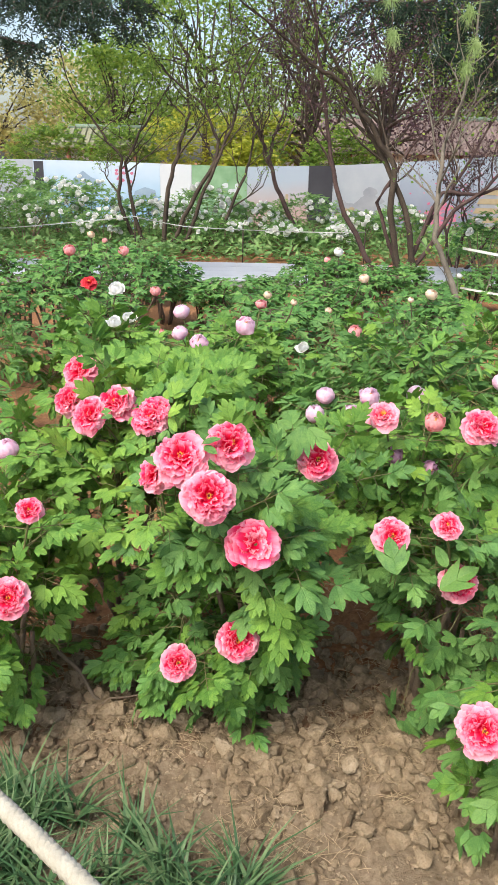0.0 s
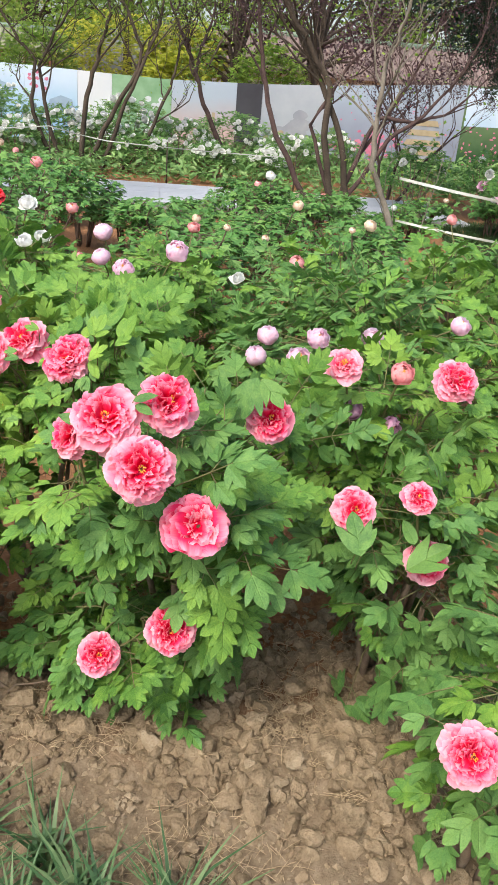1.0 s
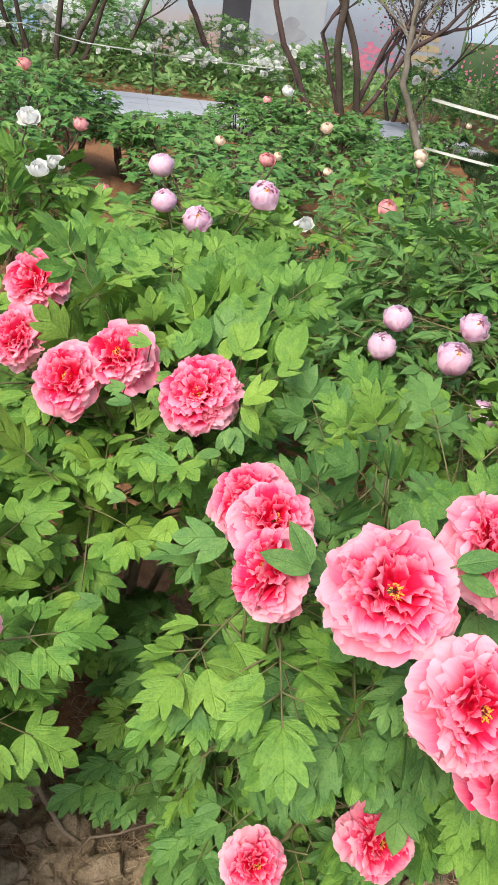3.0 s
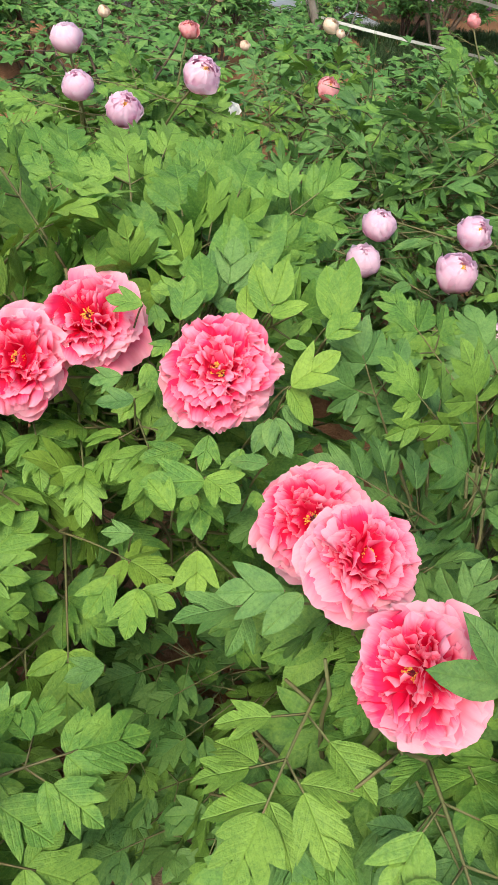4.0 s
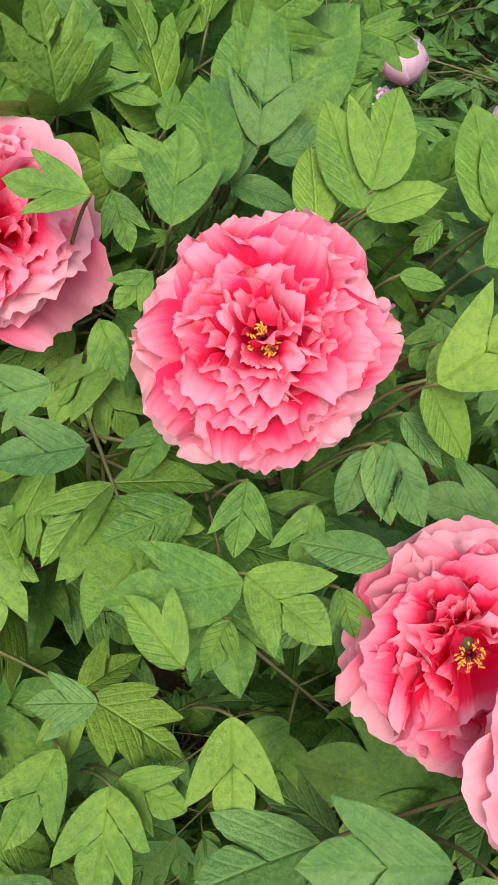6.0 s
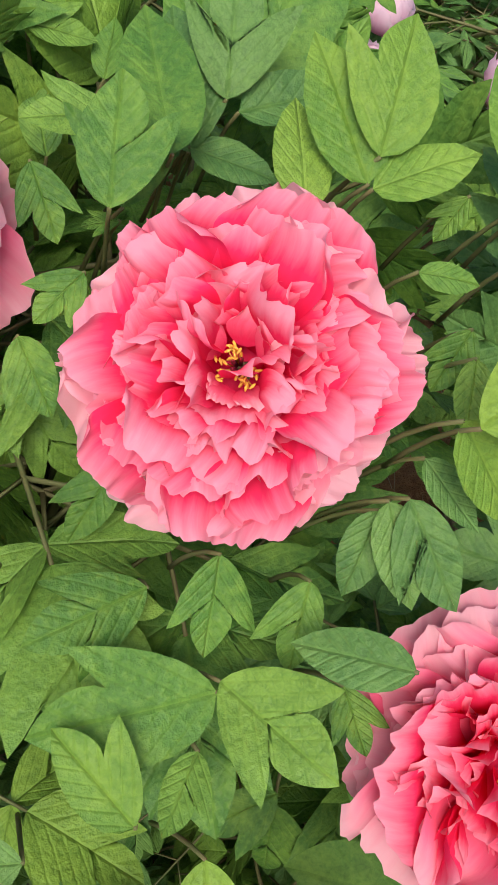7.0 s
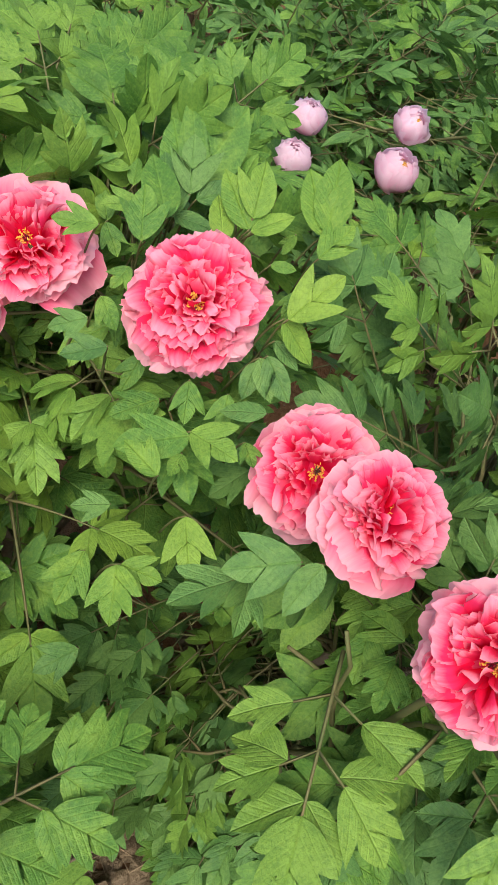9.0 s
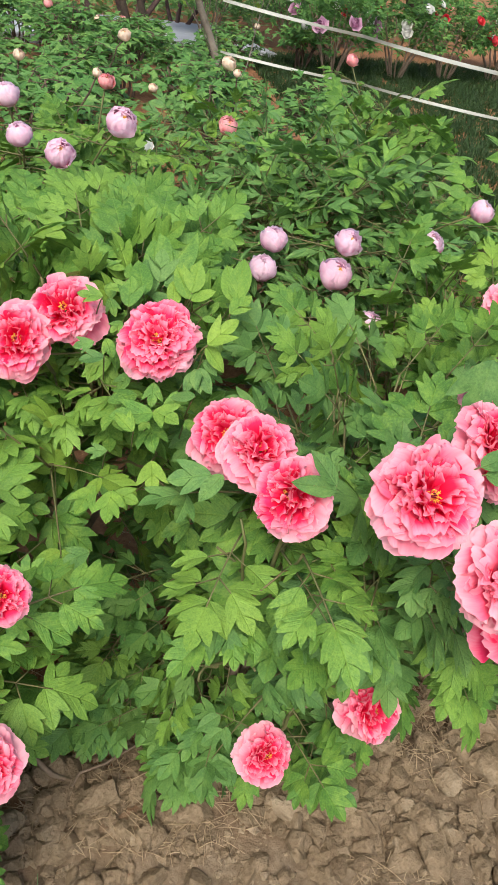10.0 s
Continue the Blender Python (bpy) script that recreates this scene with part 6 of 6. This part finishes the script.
rp = random.Random(12)
p1 = panel(-9.5, -5.0, 0.05, 1.62, 1.63, "haze")
p2 = panel(-4.995, -3.1, 0.05, 1.63, 1.62, "blue")
print_shape(p2, [(-4.2, 1.0), (-3.5, 1.02), (-3.3, 1.15), (-3.6, 1.25), (-3.8, 1.4), (-4.0, 1.25)], DEEP)
print_shape(p2, [(-4.98, 0.9), (-4.75, 0.9), (-4.75, 1.6), (-4.98, 1.6)], SHEETS["dark"])
p3 = panel(-3.095, -1.93, 0.05, 1.62, 1.6, "blue")
for _ in range(9):
    print_shape(p3, blot(rp.uniform(-3.0, -2.6), rp.uniform(1.1, 1.5), 0.05, 0.04, rp, 7), BLOSSOM)
print_shape(p3, [(-2.6, 0.75), (-2.0, 0.75), (-2.05, 0.98), (-2.3, 1.05), (-2.55, 0.95)], DEEP)
p4 = panel(-1.925, -1.16, 0.05, 1.6, 1.585, "white")
p5 = panel(-1.155, 0.2, 0.05, 1.585, 1.57, "green")
for _ in range(8):
    print_shape(p5, blot(rp.uniform(-1.0, 0.1), rp.uniform(0.7, 1.2), 0.09, 0.07, rp, 8), SHEETS["white"])
p6 = panel(0.205, 1.7, 0.05, 1.57, 1.62, "dusk")
print_shape(p6, [(1.0, 0.4), (1.08, 0.4), (1.08, 0.95), (1.0, 0.95)], TEMPLE)
print_shape(p6, [(1.15, 0.4), (1.22, 0.4), (1.22, 0.95), (1.15, 0.95)], TEMPLE)
p7 = panel(1.705, 2.3, 0.05, 1.62, 1.64, "dark")
p8 = panel(2.305, 3.95, 0.05, 1.64, 1.74, "haze")
for _ in range(16):
    print_shape(p8, blot(rp.gauss(3.1, 0.3), rp.gauss(0.75, 0.25), rp.uniform(0.08, 0.28), rp.uniform(0.06, 0.2), rp, 11), SHEETS[rp.choice(("mist", "mist", "haze"))], 0.005 + 0.008 * rp.random())
for _ in range(5):
    print_shape(p8, blot(rp.uniform(2.4, 2.8), rp.uniform(0.5, 0.7), rp.uniform(0.05, 0.12), 0.05, rp, 9), TEMPLE, 0.014 + 0.003 * rp.random())
p9 = panel(3.955, 7.2, 0.05, 1.74, 2.0, "lake")
for _ in range(110):
    x, z = rp.gauss(5.0, 0.40), rp.gauss(0.50, 0.17)
    r = rp.uniform(0.025, 0.075)
    print_shape(p9, blot(x, max(0.1, z), r, r * 0.8, rp, 7), BLOSSOM, 0.004 + 0.004 * rp.random())
for _ in range(46):
    print_shape(p9, blot(rp.gauss(5.6, 0.5), rp.gauss(1.2, 0.22), rp.uniform(0.01, 0.035), rp.uniform(0.01, 0.03), rp, 7), BLOSSOM, 0.006 + 0.004 * rp.random())
for k in range(5):
    z, w = 0.15 + 0.22 * k, 0.62 - 0.07 * k
    print_shape(p9, [(6.3 - w, z), (6.3 + w, z), (6.3 + w * 0.85, z + 0.13), (6.3 - w * 0.85, z + 0.13)], TEMPLE, 0.014)
    print_shape(p9, [(6.3 - w * 0.7, z + 0.13), (6.3 + w * 0.7, z + 0.13), (6.3 + w * 0.7, z + 0.21), (6.3 - w * 0.7, z + 0.21)], SHEETS["mist"], 0.012)
p10 = panel(7.205, 11.5, 0.05, 2.0, 2.0, "meadow")
print_shape(p10, [(7.25, 1.1), (11.4, 1.2), (11.4, 1.96), (7.25, 1.96)], SHEETS["blue"])
for _ in range(150):
    print_shape(p10, blot(rp.uniform(7.3, 10.5), rp.uniform(0.1, 1.1), rp.uniform(0.015, 0.05), rp.uniform(0.015, 0.045), rp, 8), BLOSSOM, 0.008 + 0.006 * rp.random())
RAIL = mottled("weathered_timber", [(0.3, (0.09, 0.08, 0.07)), (0.7, (0.2, 0.18, 0.16))], 6, 60, 0.8, 0.4, 0.004)
for x in (-9.5, -5.0, -3.1, -1.93, -1.16, 0.2, 1.7, 2.3, 3.95, 7.2, 11.5):
    part("post", mesh_from("post", *slab(x - 0.03, x + 0.03, 20.052, 20.11, -0.05, 1.55), RAIL, None, False), hoarding, HO)

# ------------------------------------------------------------------ buildings behind
TILE = mottled("roof_tile", [(0.3, (0.12, 0.09, 0.08)), (0.7, (0.22, 0.17, 0.155))], 2, 30, 0.8, 0.4, 0.01)
WALLM = mottled("pale_wall", [(0.3, (0.44, 0.41, 0.36)), (0.7, (0.58, 0.55, 0.50))], 1, 20, 0.9, 0.2, 0.003)
OLIVE_TILE = mottled("olive_roof_tile", [(0.3, (0.13, 0.14, 0.09)), (0.7, (0.26, 0.26, 0.17))], 2, 30, 0.7, 0.4, 0.01)
PILLAR = mottled("red_lacquer", [(0.3, (0.16, 0.05, 0.035)), (0.7, (0.27, 0.10, 0.07))], 3, 40, 0.6, 0.2, 0.003)
TEAL = mottled("glazed_ridge", [(0.3, (0.10, 0.15, 0.11)), (0.7, (0.18, 0.24, 0.17))], 2, 20, 0.6, 0.2, 0.003)


def tiled_house(name, x0, x1, y, eave, ridge, depth, label, over=0.5, tile=None):
    tile = tile or TILE
    root = holder(name, ((x0 + x1) / 2, y, 0), label, "building", "buildings behind")
    off = Matrix.Translation((-(x0 + x1) / 2, -y, 0))
    part("wall", mesh_from("wall", *slab(x0 + over, x1 - over, y + over, y + depth - over, -0.05, eave), WALLM, None, False), root, off)
    v = [(x0, y, eave), (x1, y, eave), (x1 - 0.6, y + depth / 2, ridge), (x0 + 0.6, y + depth / 2, ridge), (x0, y + depth, eave), (x1, y + depth, eave),
         (x0, y, eave - 0.1), (x1, y, eave - 0.1), (x1, y + depth, eave - 0.1), (x0, y + depth, eave - 0.1)]
    f = [(0, 1, 2, 3), (3, 2, 5, 4), (1, 5, 2), (4, 0, 3), (0, 6, 7, 1), (4, 9, 6, 0), (1, 7, 8, 5), (9, 8, 7, 6)]
    roof = part("roof", mesh_from("roof", v, f, tile, None, False), root, off)
    part("ridge", mesh_from("ridge", *tube([(x0 + 0.5, y + depth / 2, ridge), (x1 - 0.5, y + depth / 2, ridge)], [0.12, 0.12], 7), TEAL), roof)
    n = int((x1 - x0) / 0.28)
    roll = mesh_from("tile_roll", *tube([(0, -0.02, eave + 0.03), (0, depth / 2, ridge + 0.03)], [0.05, 0.05], 5), tile)
    for i in range(n):
        part("tile_roll", roll, roof, Matrix.Translation((x0 + 0.3 + i * (x1 - x0 - 0.6) / n, y, 0)))
    for i in range(4):
        px = x0 + over + 0.2 + i * (x1 - x0 - 2 * over - 0.4) / 3
        part("pillar", mesh_from("pillar", *tube([(px, y + 0.3, -0.05), (px, y + 0.3, eave)], [0.09, 0.09], 8), PILLAR), root, off)
    return root


tiled_house("pavilion", -7.4, -3.4, 32, 2.15, 2.85, 3.0, "small garden pavilion with olive tiled roof behind the hoarding", tile=OLIVE_TILE)
tiled_house("long_house", -0.8, 13.0, 30, 2.15, 3.35, 4.0, "long low building with a tiled roof behind the hoarding")

# ------------------------------------------------------------------ clods, straw, fallen twigs
def chip(bm, rnd, o, flat):
    """Breaks a ball into an angular lump with flat faces and a rough skin."""
    cuts = [(Vector((rnd.gauss(0, 1), rnd.gauss(0, 1), rnd.gauss(0, 1))).normalized(), rnd.uniform(0.45, 0.85)) for _ in range(9)]
    for v in bm.verts:
        c = v.co * (1 + 0.3 * noise.noise(v.co * 1.2 + o))
        for n, d in cuts:
            over = c.dot(n) - d
            if over > 0:
                c = c - n * over * 0.9
        c *= 1 + 0.16 * noise.noise(c * 2.4 + o) + 0.10 * noise.noise(c * 6.0 + o)
        v.co = Vector((c.x, c.y * 0.9, c.z * flat))


def clod_mesh(seed, sub=3):
    rnd = random.Random(seed)
    bm = bmesh.new()
    bmesh.ops.create_icosphere(bm, subdivisions=sub, radius=1.25)
    chip(bm, rnd, Vector((rnd.uniform(0, 50), rnd.uniform(0, 50), rnd.uniform(0, 50))), 0.86)
    me = bpy.data.meshes.new("clod")
    bm.to_mesh(me)
    bm.free()
    me.materials.append(CLOD)
    me.polygons.foreach_set("use_smooth", [False for _ in me.polygons])
    return me


CLODS = [clod_mesh(i) for i in range(14)]
RND = random.Random(31)


def clod(x, y, s, turn=None):
    return RND.choice(CLODS), pose(x, y, ground_height(x, y) + 0.42 * s, RND.uniform(-25, 25), RND.uniform(-25, 25), RND.uniform(0, 360) if turn is None else turn) @ Matrix.Diagonal((s, s * RND.uniform(0.7, 1.1), s, 1))


bed = holder("clod_heap", (0.3, 1.9, 0), "loose dry tan soil clods scattered along the front of the bed", "soil clods")
for x, y, s in ((0.285, 1.757, 0.046), (0.14, 1.938, 0.044), (0.45, 2.17, 0.040), (0.575, 2.06, 0.038), (0.03, 1.995, 0.024), (-0.5, 2.12, 0.032), (-0.42, 2.05, 0.028), (-0.2, 2.15, 0.03), (0.34, 1.82, 0.022), (0.7, 1.72, 0.03)):
    me, m = clod(x, y, s)
    part("clod", me, bed, Matrix.Translation((-0.3, -1.9, 0)) @ m)
n = 0
while n < 280:
    x = RND.uniform(-0.85, 1.15)
    y = RND.gauss(2.02 - 0.18 * x, 0.2)
    if y < 1.45 or y > 2.75 or (x < -0.1 and y < 1.92) or y < 1.80 - 0.45 * x:
        continue
    me, m = clod(x, y, min(0.040, 0.015 + RND.expovariate(1 / 0.010)))
    part("clod", me, bed, Matrix.Translation((-0.3, -1.9, 0)) @ m)
    n += 1
b = Build()
LUMPS = []
for k in range(9):
    bm = bmesh.new()
    bmesh.ops.create_icosphere(bm, subdivisions=2, radius=1.2)
    chip(bm, random.Random(60 + k), Vector((9.0 * k, 3, 1)), 0.75)
    LUMPS.append(([tuple(v.co) for v in bm.verts], [tuple(v.index for v in f.verts) for f in bm.faces]))
    bm.free()
n = 0
while n < 4800:
    x, y = RND.uniform(-1.0, 1.5), RND.gauss(2.0 - 0.1 * x, 0.28)
    if y < 1.3 or (y < 1.86 - 0.45 * x and RND.random() < 0.8) or noise.noise(Vector((x * 4, y * 4, 11))) < -0.3:
        continue
    n += 1
    s = min(0.030, 0.008 + RND.expovariate(1 / 0.008))
    v, f = RND.choice(LUMPS)
    b.add(v, f, None, 0, pose(x, y, ground_height(x, y) + 0.45 * s, RND.uniform(-30, 30), RND.uniform(-30, 30), RND.uniform(0, 360)) @ Matrix.Scale(s, 4))
tagged(new("soil_lumps", b.mesh("soil_lumps", CLOD, False)), "smaller lumps of dry soil between the clods", "soil", kind="stuff")
b = Build()
for i in range(8200):
    if i < 6600:
        x, y = RND.uniform(-1.1, 1.5), RND.gauss(1.95, 0.28)
    else:
        x, y = RND.uniform(-1.8, 2.2), RND.uniform(1.2, 4.5)
    s = 0.003 + RND.expovariate(1 / 0.004)
    c = Vector((x, y, ground_height(x, y) + 0.2 * s))
    e = Matrix.Translation(c) @ pose(0, 0, 0, RND.uniform(-40, 40), RND.uniform(-40, 40), RND.uniform(0, 360)) @ Matrix.Scale(min(s, 0.014), 4)
    k = [RND.uniform(0.7, 1.25) for _ in range(6)]
    b.add([(k[0], 0, 0), (0, k[1], 0), (-k[2], 0, 0), (0, -k[3], 0), (0, 0, k[4] * 0.7), (0, 0, -k[5] * 0.6)],
          [(0, 1, 4), (1, 2, 4), (2, 3, 4), (3, 0, 4), (1, 0, 5), (2, 1, 5), (3, 2, 5), (0, 3, 5)], None, 0, e)
tagged(new("soil_crumbs", b.mesh("soil_crumbs", CLOD, False)), "small crumbs of dry soil strewn over the bed", "soil", kind="stuff")
b = Build()
for i in range(7500):
    x, y = RND.uniform(-1.0, 1.3), RND.gauss(2.0, 0.35)
    if noise.noise(Vector((x * 3, y * 3, 4))) < -0.05:
        continue
    a, L = RND.uniform(0, 6.283), RND.uniform(0.02, 0.07)
    p = Vector((x, y, ground_height(x, y) + RND.uniform(0.006, 0.024)))
    d = Vector((math.cos(a), math.sin(a), RND.uniform(-0.1, 0.15))) * L
    b.add(*tube([p - d / 2, p + Vector((0, 0, 0.003)), p + d / 2], [0.0008, 0.0011, 0.0006], 3, False))
tagged(new("straw", b.mesh("straw", STRAW)), "dry straw and needles lying on the soil", "straw", kind="stuff")
for a, c, r in (((-0.42, 2.12, 0.05), (-0.13, 2.2, 0.07), 0.0035), ((-0.55, 2.35, 0.1), (-0.33, 2.1, 0.03), 0.008), ((0.2, 2.25, 0.25), (0.24, 2.2, 0.0), 0.007), ((-0.3, 2.02, 0.03), (-0.26, 2.16, 0.04), 0.002)):
    ob = new("dry_twig", mesh_from("dry_twig", *tube(bend(a, c, 0.015, 7, 0, RND), [r * (1 - 0.06 * i) for i in range(8)], 6), WOOD))
    tagged(ob, "dry brown twig resting on the soil", "twig", "twigs")
